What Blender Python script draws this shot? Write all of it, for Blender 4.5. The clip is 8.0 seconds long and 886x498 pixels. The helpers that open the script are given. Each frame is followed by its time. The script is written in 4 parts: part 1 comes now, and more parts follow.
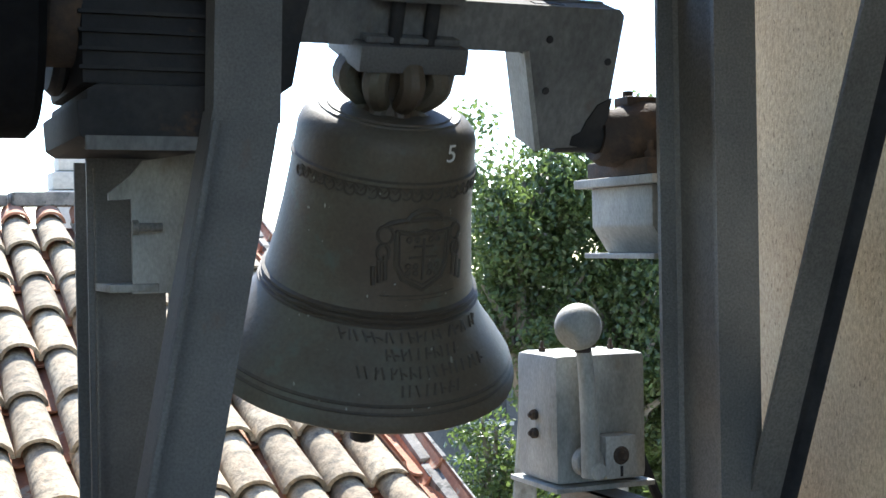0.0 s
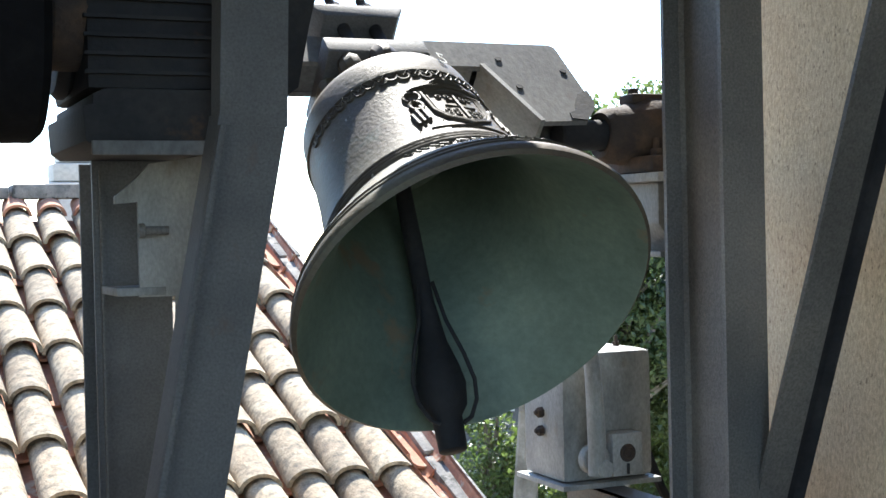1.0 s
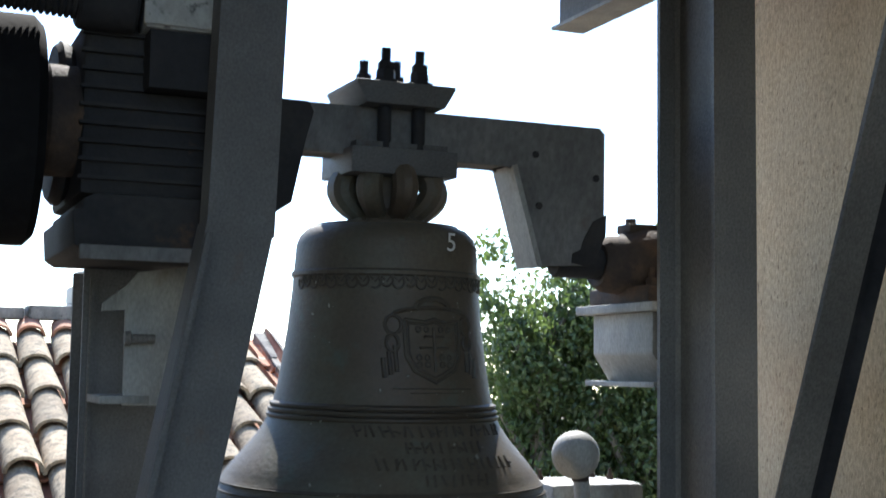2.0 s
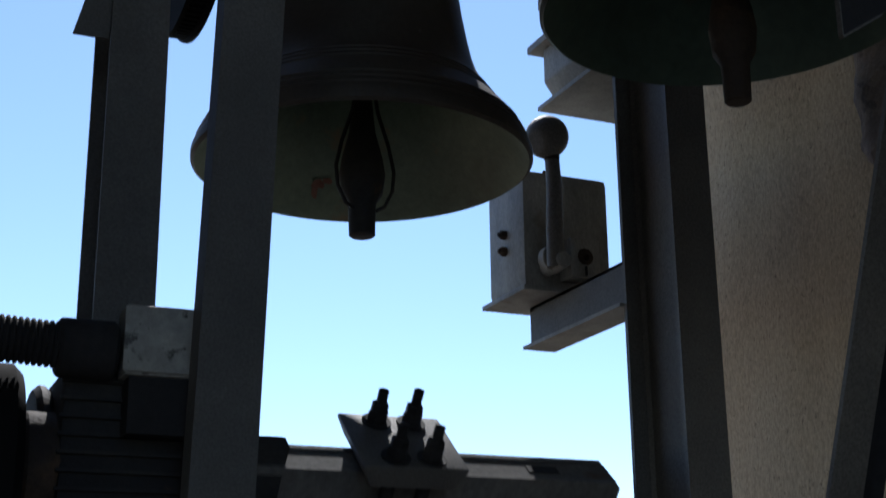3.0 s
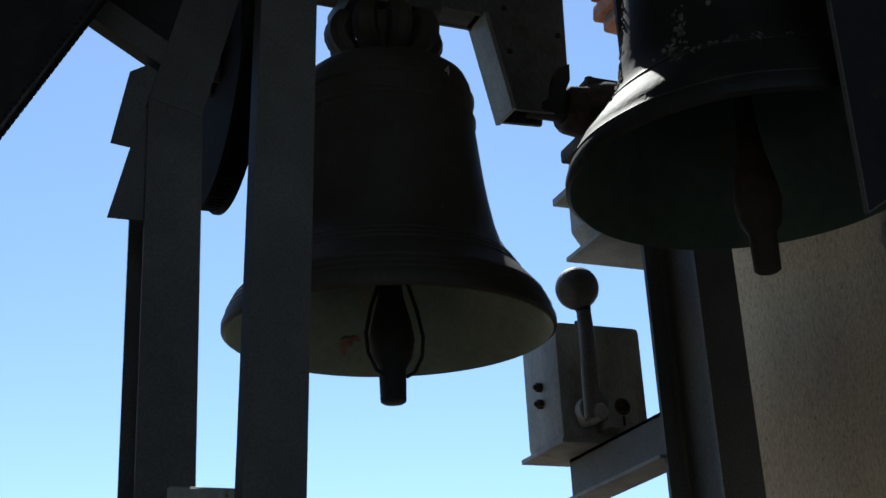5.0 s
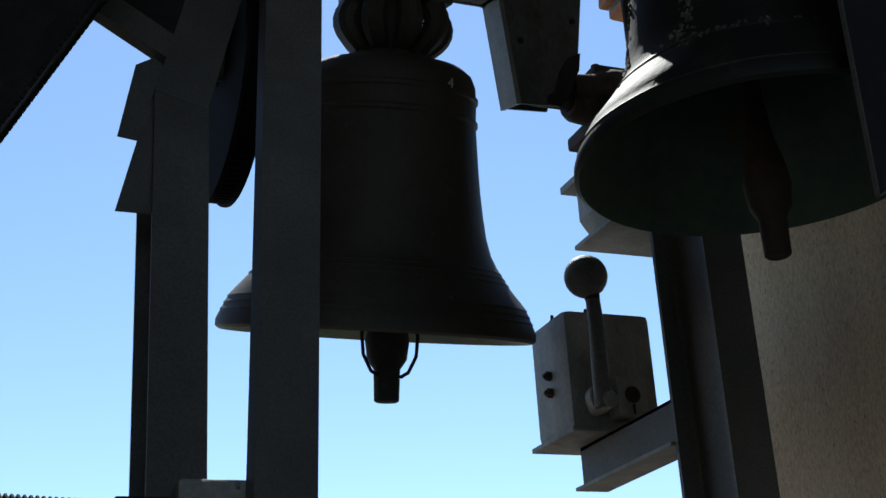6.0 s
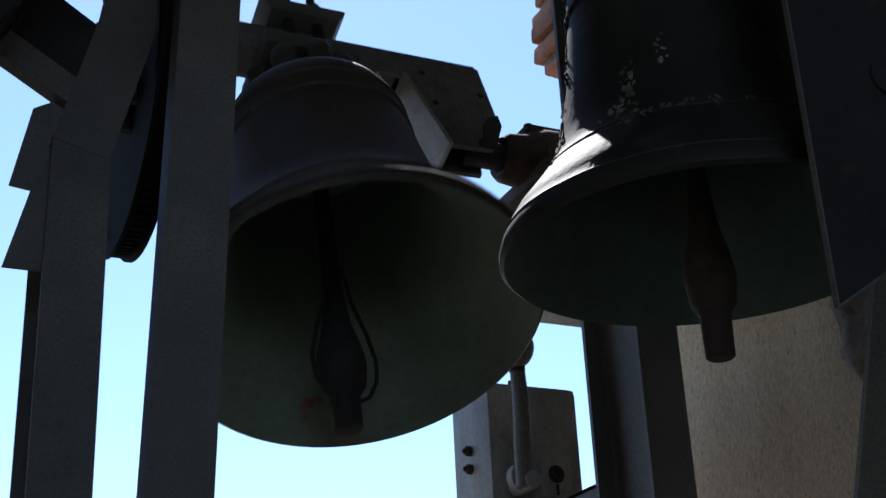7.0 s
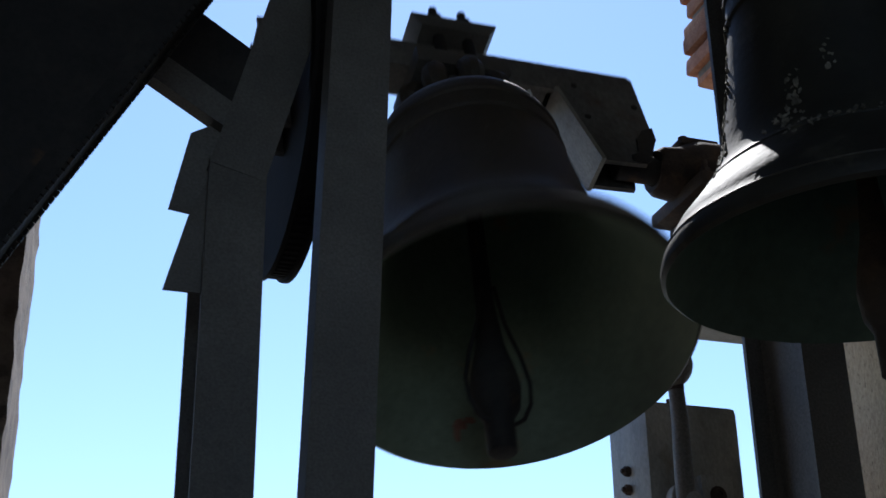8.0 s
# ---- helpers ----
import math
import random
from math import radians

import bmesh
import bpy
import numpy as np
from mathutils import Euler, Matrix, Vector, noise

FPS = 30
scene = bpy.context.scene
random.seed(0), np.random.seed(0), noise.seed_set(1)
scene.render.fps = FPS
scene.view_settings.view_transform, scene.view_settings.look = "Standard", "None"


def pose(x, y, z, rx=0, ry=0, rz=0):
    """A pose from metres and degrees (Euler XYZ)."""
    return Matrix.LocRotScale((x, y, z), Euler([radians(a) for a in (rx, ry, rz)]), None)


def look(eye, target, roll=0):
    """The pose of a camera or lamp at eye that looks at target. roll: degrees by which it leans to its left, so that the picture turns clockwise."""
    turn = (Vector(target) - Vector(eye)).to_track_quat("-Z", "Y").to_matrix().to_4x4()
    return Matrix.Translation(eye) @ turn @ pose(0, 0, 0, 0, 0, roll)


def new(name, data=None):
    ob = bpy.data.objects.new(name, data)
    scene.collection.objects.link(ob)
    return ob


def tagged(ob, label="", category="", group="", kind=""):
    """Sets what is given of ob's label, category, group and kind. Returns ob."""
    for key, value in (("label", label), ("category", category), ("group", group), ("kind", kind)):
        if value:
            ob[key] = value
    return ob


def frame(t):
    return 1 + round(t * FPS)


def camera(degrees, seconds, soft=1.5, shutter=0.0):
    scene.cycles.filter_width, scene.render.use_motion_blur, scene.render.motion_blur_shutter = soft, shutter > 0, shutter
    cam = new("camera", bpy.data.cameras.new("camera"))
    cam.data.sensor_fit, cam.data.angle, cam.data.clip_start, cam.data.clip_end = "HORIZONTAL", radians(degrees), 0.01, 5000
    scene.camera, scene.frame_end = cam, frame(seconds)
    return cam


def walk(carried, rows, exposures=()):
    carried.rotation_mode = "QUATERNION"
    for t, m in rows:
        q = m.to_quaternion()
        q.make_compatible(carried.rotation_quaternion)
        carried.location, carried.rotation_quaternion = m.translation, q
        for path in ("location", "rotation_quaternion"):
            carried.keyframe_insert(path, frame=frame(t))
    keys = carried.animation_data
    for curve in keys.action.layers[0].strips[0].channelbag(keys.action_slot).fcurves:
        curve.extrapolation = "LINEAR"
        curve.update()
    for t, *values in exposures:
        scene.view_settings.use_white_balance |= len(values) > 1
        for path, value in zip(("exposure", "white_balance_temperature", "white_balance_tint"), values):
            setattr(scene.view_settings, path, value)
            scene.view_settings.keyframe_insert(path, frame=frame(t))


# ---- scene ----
cam = camera(36.0, 8.0, 1.5, 0.2)
PATH = [
    (0, (-0.01, 0.076, 1.484), (0.796, 1.906, 1.475), -1.0),
    (0.5, (0.0, 0.072, 1.522), (0.797, 1.906, 1.485), -1.0),
    (1, (-0.021, 0.086, 1.515), (0.786, 1.916, 1.484), -1.3),
    (1.2, (-0.025, 0.087, 1.495), (0.782, 1.917, 1.478), -1.0),
    (2.3, (0.064, 0.048, 1.469), (0.822, 1.871, 1.784), 0.5),
    (2.5, (0.061, 0.039, 1.485), (0.821, 1.843, 1.897), 0.1),
    (2.7, (0.033, 0.06, 1.53), (0.816, 1.84, 1.999), -0.2),
    (3, (0.03, 0.022, 1.567), (0.801, 1.775, 2.144), -0.7),
    (3.5, (0.022, 0.008, 1.638), (0.778, 1.733, 2.313), -0.8),
    (4, (0.018, 0.002, 1.636), (0.753, 1.698, 2.401), -1.9),
    (4.2, (0.018, -0.001, 1.639), (0.745, 1.691, 2.42), -1.5),
    (5.5, (0.007, -0.012, 1.623), (0.712, 1.707, 2.365), -3.8),
    (6, (0.01, -0.005, 1.628), (0.714, 1.714, 2.371), -3.6),
    (6.5, (0.025, 0.019, 1.652), (0.749, 1.713, 2.432), -3.0),
    (7, (0.091, 0.121, 1.748), (0.883, 1.778, 2.54), -2.9),
    (7.5, (0.101, 0.162, 1.744), (0.791, 1.879, 2.539), -1.3),
    (8, (0.092, 0.149, 1.761), (0.678, 1.876, 2.583), -1.0),
]
walk(cam, [(t, look(eye, target, roll)) for t, eye, target, roll in PATH],
     exposures=[(0.0, 2.1, 6300, 9), (1.2, 2.1, 6300, 9), (2.3, 1.2, 6150, 12), (2.5, 0.76, 6000, 14), (3.0, 0.25, 5950, 12),
                (3.5, 0.05, 6050, 8), (4.2, 0.1, 6100, 6), (6.5, 0.2, 6050, 7), (6.8, 0.5, 5900, 11), (7.0, 0.65, 5950, 13),
                (7.3, 0.78, 5950, 13), (7.7, 0.65, 5950, 13), (8.0, 0.5, 5950, 12)])

# ---------------- light ----------------
SUN = Vector((0.2, 0.64, 0.74)).normalized()
world = bpy.data.worlds.new("sky")
scene.world = world
world.use_nodes = True
wn = world.node_tree.nodes
sky = wn.new("ShaderNodeTexSky")
sky.sky_type = "NISHITA"
sky.sun_disc = False
sky.sun_elevation = math.asin(SUN.z)
sky.sun_rotation = math.atan2(SUN.x, SUN.y)
sky.air_density, sky.dust_density, sky.ozone_density = 1.0, 0.12, 2.6
sky.altitude = 600
world.node_tree.links.new(sky.outputs[0], wn["Background"].inputs[0])
wn["Background"].inputs[1].default_value = 0.15
sun = new("sun", bpy.data.lights.new("sun", "SUN"))
sun.data.energy, sun.data.angle, sun.data.color = 4.2, radians(0.5), (1.0, 0.95, 0.87)
sun.matrix_world = look((0, 0, 30), Vector((0, 0, 30)) - SUN)

# ---------------- materials ----------------
def material(name, stops, scale=6.0, fine=60.0, rough=0.6, metal=0.0, bump=0.2, spots=None, spot_scale=14.0, spot_at=0.62,
             stretch=(1, 1, 1), per_piece=0.0, grain=0.35, soft_spots=0.07, wear_rough=0.15, dist=0.004, spec=0.5):
    m = bpy.data.materials.new(name)
    m.use_nodes = True
    nt = m.node_tree
    N, L = nt.nodes, nt.links
    bsdf = N["Principled BSDF"]
    tc = N.new("ShaderNodeTexCoord")
    mp = N.new("ShaderNodeMapping")
    mp.inputs["Scale"].default_value = stretch
    L.new(tc.outputs["Object"], mp.inputs[0])
    info = N.new("ShaderNodeObjectInfo")
    shift = N.new("ShaderNodeVectorMath")
    shift.operation = "ADD"
    mul = N.new("ShaderNodeVectorMath")
    mul.operation = "SCALE"
    mul.inputs[0].default_value = (17.0, 31.0, 23.0)
    L.new(info.outputs["Random"], mul.inputs["Scale"])
    L.new(mp.outputs[0], shift.inputs[0])
    L.new(mul.outputs[0], shift.inputs[1])
    big, small, blot = (N.new("ShaderNodeTexNoise") for _ in range(3))
    for n, s, d in ((big, scale, 6), (small, fine, 4), (blot, spot_scale, 5)):
        n.inputs["Scale"].default_value, n.inputs["Detail"].default_value = s, d
        n.inputs["Roughness"].default_value = 0.62
        L.new(shift.outputs[0], n.inputs["Vector"])
    ramp = N.new("ShaderNodeValToRGB")
    ramp.color_ramp.elements[0].position, ramp.color_ramp.elements[1].position = 0.3, 0.7
    while len(ramp.color_ramp.elements) < len(stops):
        ramp.color_ramp.elements.new(0.5)
    for k, (e, c) in enumerate(zip(ramp.color_ramp.elements, stops)):
        e.position, e.color = 0.3 + 0.4 * k / max(1, len(stops) - 1), (*c, 1)
    L.new(big.outputs[0], ramp.inputs[0])
    mix = N.new("ShaderNodeMix")
    mix.data_type, mix.blend_type = "RGBA", "OVERLAY"
    mix.inputs[0].default_value = grain
    L.new(ramp.outputs[0], mix.inputs[6])
    L.new(small.outputs[0], mix.inputs[7])
    col = mix.outputs[2]
    if spots:
        sr = N.new("ShaderNodeValToRGB")
        sr.color_ramp.elements[0].position, sr.color_ramp.elements[1].position = spot_at, spot_at + soft_spots
        L.new(blot.outputs[0], sr.inputs[0])
        mx = N.new("ShaderNodeMix")
        mx.data_type = "RGBA"
        L.new(sr.outputs[0], mx.inputs[0])
        L.new(col, mx.inputs[6])
        mx.inputs[7].default_value = (*spots, 1)
        col = mx.outputs[2]
    if per_piece:
        hsv = N.new("ShaderNodeHueSaturation")
        rng = N.new("ShaderNodeMapRange")
        rng.inputs[3].default_value, rng.inputs[4].default_value = 1 - per_piece, 1 + per_piece
        L.new(info.outputs["Random"], rng.inputs[0])
        L.new(rng.outputs[0], hsv.inputs["Value"])
        L.new(col, hsv.inputs["Color"])
        col = hsv.outputs[0]
    L.new(col, bsdf.inputs["Base Color"])
    rr = N.new("ShaderNodeMapRange")
    rr.inputs[3].default_value, rr.inputs[4].default_value = rough - wear_rough, rough + wear_rough
    L.new(big.outputs[0], rr.inputs[0])
    L.new(rr.outputs[0], bsdf.inputs["Roughness"])
    bsdf.inputs["Metallic"].default_value = metal
    bsdf.inputs["Specular IOR Level"].default_value = spec
    if bump:
        b = N.new("ShaderNodeBump")
        b.inputs["Strength"].default_value, b.inputs["Distance"].default_value = bump, dist
        add = N.new("ShaderNodeMath")
        add.operation = "ADD"
        L.new(big.outputs[0], add.inputs[0])
        L.new(small.outputs[0], add.inputs[1])
        L.new(add.outputs[0], b.inputs["Height"])
        L.new(b.outputs[0], bsdf.inputs["Normal"])
    return m


STEEL = material("weathered_blue_grey_steel", [(0.068, 0.067, 0.067), (0.104, 0.103, 0.102), (0.15, 0.149, 0.146)], 3, 200, 0.66, 0.05, 0.3, (0.12, 0.09, 0.07), 5, 0.66, grain=0.6)
# speckled steel; its paler tone holds bounced sun on the right post and brace
PALE_STEEL = material("pale_speckled_steel", [(0.08, 0.078, 0.074), (0.125, 0.12, 0.11), (0.185, 0.172, 0.15)], 2.2, 190, 0.6, 0.05, 0.5, (0.2, 0.17, 0.14), 120, 0.62, grain=0.8, soft_spots=0.12)
ZINC = material("zinc_grey_paint", [(0.17, 0.172, 0.163), (0.27, 0.272, 0.256), (0.37, 0.366, 0.34)], 9, 170, 0.66, 0.05, 0.25, (0.19, 0.16, 0.125), 13, 0.6, (1, 1, 0.55), grain=0.45, soft_spots=0.16)
HEAD = material("dull_grey_paint", [(0.085, 0.085, 0.085), (0.135, 0.135, 0.133), (0.19, 0.187, 0.18)], 6, 90, 0.85, 0.0, 0.25, (0.1, 0.072, 0.05), 8, 0.58, (1, 1, 0.6), grain=0.5, soft_spots=0.16, wear_rough=0.08, spec=0.2)
ALU = material("blotched_aluminium", [(0.2, 0.2, 0.19), (0.3, 0.3, 0.28), (0.4, 0.39, 0.36)], 12, 90, 0.6, 0.1, 0.3, (0.08, 0.08, 0.075), 26, 0.58)
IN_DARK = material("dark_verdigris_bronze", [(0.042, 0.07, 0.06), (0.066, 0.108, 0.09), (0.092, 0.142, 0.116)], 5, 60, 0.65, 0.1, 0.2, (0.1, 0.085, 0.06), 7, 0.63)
CAST = material("dark_cast_iron", [(0.015, 0.015, 0.017), (0.025, 0.025, 0.027), (0.042, 0.04, 0.038)], 7, 80, 0.75, 0.0, 0.3, (0.07, 0.045, 0.03), 9, 0.64, spec=0.25)
RUST = material("rusty_iron", [(0.028, 0.021, 0.018), (0.05, 0.035, 0.026), (0.105, 0.064, 0.04)], 12, 120, 0.85, 0.05, 0.6, (0.028, 0.02, 0.018), 14, 0.52, soft_spots=0.12)
BRONZE = material("green_weathered_bronze", [(0.078, 0.056, 0.038), (0.098, 0.08, 0.056), (0.115, 0.118, 0.09)], 3.5, 110, 0.6, 0.05, 0.3, (0.095, 0.14, 0.118), 9, 0.6, soft_spots=0.2)
BRONZE_DARK = material("dark_brown_bronze", [(0.036, 0.028, 0.023), (0.052, 0.044, 0.037), (0.07, 0.068, 0.058)], 4, 90, 0.66, 0.05, 0.4, (0.1, 0.1, 0.085), 22, 0.66)
BRONZE_IN = material("verdigris_bronze", [(0.095, 0.128, 0.097), (0.142, 0.187, 0.142), (0.19, 0.236, 0.172)], 4, 60, 0.6, 0.15, 0.2, (0.2, 0.16, 0.1), 6, 0.63)
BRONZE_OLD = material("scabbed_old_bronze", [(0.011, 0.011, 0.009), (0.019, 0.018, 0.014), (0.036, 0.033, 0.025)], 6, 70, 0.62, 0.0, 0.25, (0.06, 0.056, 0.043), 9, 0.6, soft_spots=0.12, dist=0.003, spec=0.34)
TILE = material("lichened_clay_tile", [(0.2, 0.145, 0.092), (0.3, 0.238, 0.16), (0.38, 0.325, 0.235)], 8, 90, 0.9, 0, 0.6, (0.09, 0.078, 0.058), 26, 0.46, per_piece=0.28, grain=0.7, soft_spots=0.25, dist=0.006)
TILE_RED = material("red_clay_tile", [(0.26, 0.11, 0.07), (0.36, 0.17, 0.1), (0.42, 0.26, 0.18)], 7, 70, 0.9, 0, 0.4, (0.4, 0.34, 0.26), 9, 0.6, per_piece=0.12)
MORTAR = material("mossy_mortar", [(0.1, 0.1, 0.1), (0.2, 0.19, 0.17), (0.32, 0.3, 0.27)], 9, 60, 0.95, 0, 0.8, (0.06, 0.06, 0.055), 12, 0.55)
PLASTER = material("ochre_lime_plaster", [(0.39, 0.285, 0.175), (0.53, 0.41, 0.26), (0.62, 0.5, 0.345)], 1.4, 150, 0.92, 0, 0.7, (0.25, 0.18, 0.115), 120, 0.61, (1, 1, 0.5), grain=0.65, soft_spots=0.06, dist=0.006)
# for unseen walls and ceiling, dark so that little light bounces back
DARK_STONE = material("dark_unseen_stone", [(0.035, 0.033, 0.03), (0.06, 0.056, 0.05), (0.09, 0.083, 0.073)], 2, 40, 0.95, 0, 0.5)
BRICK = material("worn_red_brick", [(0.27, 0.12, 0.075), (0.38, 0.19, 0.12), (0.46, 0.28, 0.19)], 9, 80, 0.92, 0, 0.7, (0.44, 0.36, 0.28), 12, 0.66, per_piece=0.25, dist=0.008)
STONE = material("pale_limestone", [(0.42, 0.41, 0.37), (0.5, 0.48, 0.43), (0.56, 0.54, 0.49)], 2, 30, 0.9, 0, 0.4, (0.3, 0.28, 0.25), 5, 0.62)
RENDER_GREY = material("grey_facade_render", [(0.075, 0.076, 0.075), (0.1, 0.1, 0.098), (0.13, 0.128, 0.125)], 0.6, 14, 0.9, 0, 0.2)
LEAF = material("plane_tree_leaf", [(0.03, 0.046, 0.02), (0.05, 0.074, 0.027), (0.095, 0.124, 0.045)], 1.6, 6, 0.36, 0, 0.0, (0.19, 0.21, 0.075), 4, 0.6)
BARK = material("tree_bark", [(0.09, 0.075, 0.055), (0.17, 0.15, 0.12), (0.25, 0.22, 0.18)], 4, 30, 0.95, 0, 0.6)
RUBBER = material("black_ribbed_hose", [(0.02, 0.02, 0.022), (0.03, 0.03, 0.032), (0.045, 0.045, 0.045)], 8, 60, 0.85, 0, 0.2, spec=0.15)
BLACK = material("matt_black_paint", [(0.006, 0.006, 0.007), (0.009, 0.009, 0.01), (0.015, 0.015, 0.015)], 8, 60, 0.9, 0, 0.2, spec=0.08)
JAMB = material("weathered_brown_stone", [(0.1, 0.075, 0.06), (0.18, 0.14, 0.11), (0.27, 0.21, 0.165)], 9, 60, 0.95, 0, 0.8, (0.07, 0.055, 0.045), 16, 0.58, dist=0.01)
SOIL = material("dry_earth", [(0.12, 0.1, 0.07), (0.2, 0.17, 0.12), (0.27, 0.23, 0.17)], 0.15, 4, 0.95, 0, 0.3)
# the unseen floor, also kept dark to cut bounced light
FLOORC = material("worn_concrete_floor", [(0.09, 0.085, 0.078), (0.13, 0.123, 0.113), (0.17, 0.16, 0.145)], 2, 40, 0.9, 0, 0.3)
FLAKE = material("pale_dried_spatter", [(0.2, 0.2, 0.17), (0.3, 0.3, 0.26), (0.4, 0.39, 0.34)], 30, 150, 0.9, 0, 0.4)
RELIEF = material("dirt_darkened_bronze", [(0.05, 0.038, 0.028), (0.066, 0.054, 0.039), (0.08, 0.078, 0.06)], 5, 110, 0.65, 0.05, 0.3)
STAIN = material("red_brown_stain", [(0.13, 0.06, 0.045), (0.2, 0.1, 0.075), (0.24, 0.15, 0.11)], 20, 120, 0.85, 0, 0.3)
CRUST = material("flaking_patina", [(0.045, 0.043, 0.036), (0.12, 0.113, 0.092), (0.26, 0.245, 0.2)], 40, 160, 0.9, 0, 0.5)
CHALK = material("white_chalk_paint", [(0.6, 0.6, 0.57), (0.68, 0.68, 0.65), (0.72, 0.72, 0.7)], 20, 150, 0.9, 0, 0.1)
GLASS = material("dark_window_glass", [(0.03, 0.035, 0.04), (0.04, 0.045, 0.05), (0.05, 0.055, 0.06)], 2, 20, 0.12, 0, 0.0, wear_rough=0.03)

# leaf light passes through
ln = LEAF.node_tree
tr = ln.nodes.new("ShaderNodeBsdfTranslucent")
tr.inputs[0].default_value = (0.17, 0.25, 0.06, 1)
ms = ln.nodes.new("ShaderNodeMixShader")
ms.inputs[0].default_value = 0.35
ln.links.new(ln.nodes["Principled BSDF"].outputs[0], ms.inputs[1])
ln.links.new(tr.outputs[0], ms.inputs[2])
ln.links.new(ms.outputs[0], ln.nodes["Material Output"].inputs[0])


# ---------------- mesh helpers ----------------
def mesh_of(bm, mat, smooth=None):
    bmesh.ops.recalc_face_normals(bm, faces=bm.faces)
    me = bpy.data.meshes.new("shape")
    bm.to_mesh(me)
    bm.free()
    for one in (mat if isinstance(mat, (list, tuple)) else [mat]):
        me.materials.append(one)
    if smooth is not None:
        me.polygons.foreach_set("use_smooth", [True] * len(me.polygons))
        me.set_sharp_from_angle(angle=radians(smooth))
    return me


def part(name, bm, mat, parent, label="", smooth=35, m=None):
    ob = new(name, mesh_of(bm, mat, smooth))
    ob.parent = parent
    if m is not None:
        ob.matrix_basis = m
    if label:
        tagged(ob, label)
    return ob


def thing(name, m, label, category, group="", kind=""):
    ob = new(name)
    ob.empty_display_size = 0.1
    ob.matrix_basis = m
    return tagged(ob, label, category, group, kind)


def solid(name, bm, mat, label="", category="", kind="", smooth=35, m=None):
    ob = new(name, mesh_of(bm, mat, smooth))
    if m is not None:
        ob.matrix_basis = m
    return tagged(ob, label, category, "", kind)


def add_box(bm, x0, x1, y0, y1, z0, z1, bevel=0.0, m=None):
    vs = [bm.verts.new((x, y, z)) for x in (x0, x1) for y in (y0, y1) for z in (z0, z1)]
    fs = [bm.faces.new([vs[i] for i in f]) for f in ((0, 1, 3, 2), (4, 6, 7, 5), (0, 4, 5, 1), (2, 3, 7, 6), (0, 2, 6, 4), (1, 5, 7, 3))]
    if bevel:
        es = list({e for f in fs for e in f.edges})
        r = bmesh.ops.bevel(bm, geom=es, offset=bevel, segments=2, affect="EDGES", profile=0.6)
        vs = list({v for f in r["faces"] for v in f.verts} | {v for v in vs if v.is_valid})
    if m is not None:
        bmesh.ops.transform(bm, matrix=m, verts=vs)
    return bm


def box(x0, x1, y0, y1, z0, z1, bevel=0.0, m=None):
    return add_box(bmesh.new(), x0, x1, y0, y1, z0, z1, bevel, m)


def add_prism(bm, outline, d0, d1, to3):
    """Extrudes a 2D outline from d0 to d1; to3(u, v, d) gives the place."""
    a = [bm.verts.new(to3(u, v, d0)) for u, v in outline]
    b = [bm.verts.new(to3(u, v, d1)) for u, v in outline]
    n = len(a)
    bm.faces.new(a)
    bm.faces.new(b[::-1])
    for i in range(n):
        bm.faces.new((a[i], b[i], b[(i + 1) % n], a[(i + 1) % n]))
    return bm


def prism(outline, d0, d1, to3, bevel=0.0):
    bm = add_prism(bmesh.new(), outline, d0, d1, to3)
    if bevel:
        bmesh.ops.recalc_face_normals(bm, faces=bm.faces)
        bmesh.ops.bevel(bm, geom=list(bm.edges), offset=bevel, segments=2, affect="EDGES", profile=0.6)
    return bm


def add_lathe(bm, profile, seg=48, m=None, mats=None, closed=False):
    """Turns (radius, height) pairs round z."""
    rings = []
    for r, z in profile:
        if r < 1e-6:
            rings.append([bm.verts.new((0, 0, z))])
        else:
            rings.append([bm.verts.new((r * math.cos(2 * math.pi * k / seg), r * math.sin(2 * math.pi * k / seg), z)) for k in range(seg)])
    pairs = list(zip(rings, rings[1:])) + ([(rings[-1], rings[0])] if closed else [])
    for i, (a, b) in enumerate(pairs):
        for k in range(seg):
            j = (k + 1) % seg
            vs = [a[0]] if len(a) == 1 else [a[k], a[j]]
            vs += [b[0]] if len(b) == 1 else [b[j], b[k]]
            if len(vs) > 2:
                f = bm.faces.new(vs)
                if mats:
                    f.material_index = mats[i]
    if m is not None:
        bmesh.ops.transform(bm, matrix=m, verts=[v for r in rings for v in r])
    return bm


def lathe(profile, seg=48, m=None, mats=None, closed=False):
    return add_lathe(bmesh.new(), profile, seg, m, mats, closed)


def rod(r, z0, z1, seg=16, bevel=0.0):
    b = bevel or min(r * 0.12, abs(z1 - z0) * 0.1)
    return [(0, z0), (r - b, z0), (r, z0 + b), (r, z1 - b), (r - b, z1), (0, z1)]


def to_x():
    return Matrix.Rotation(radians(90), 4, "Y")


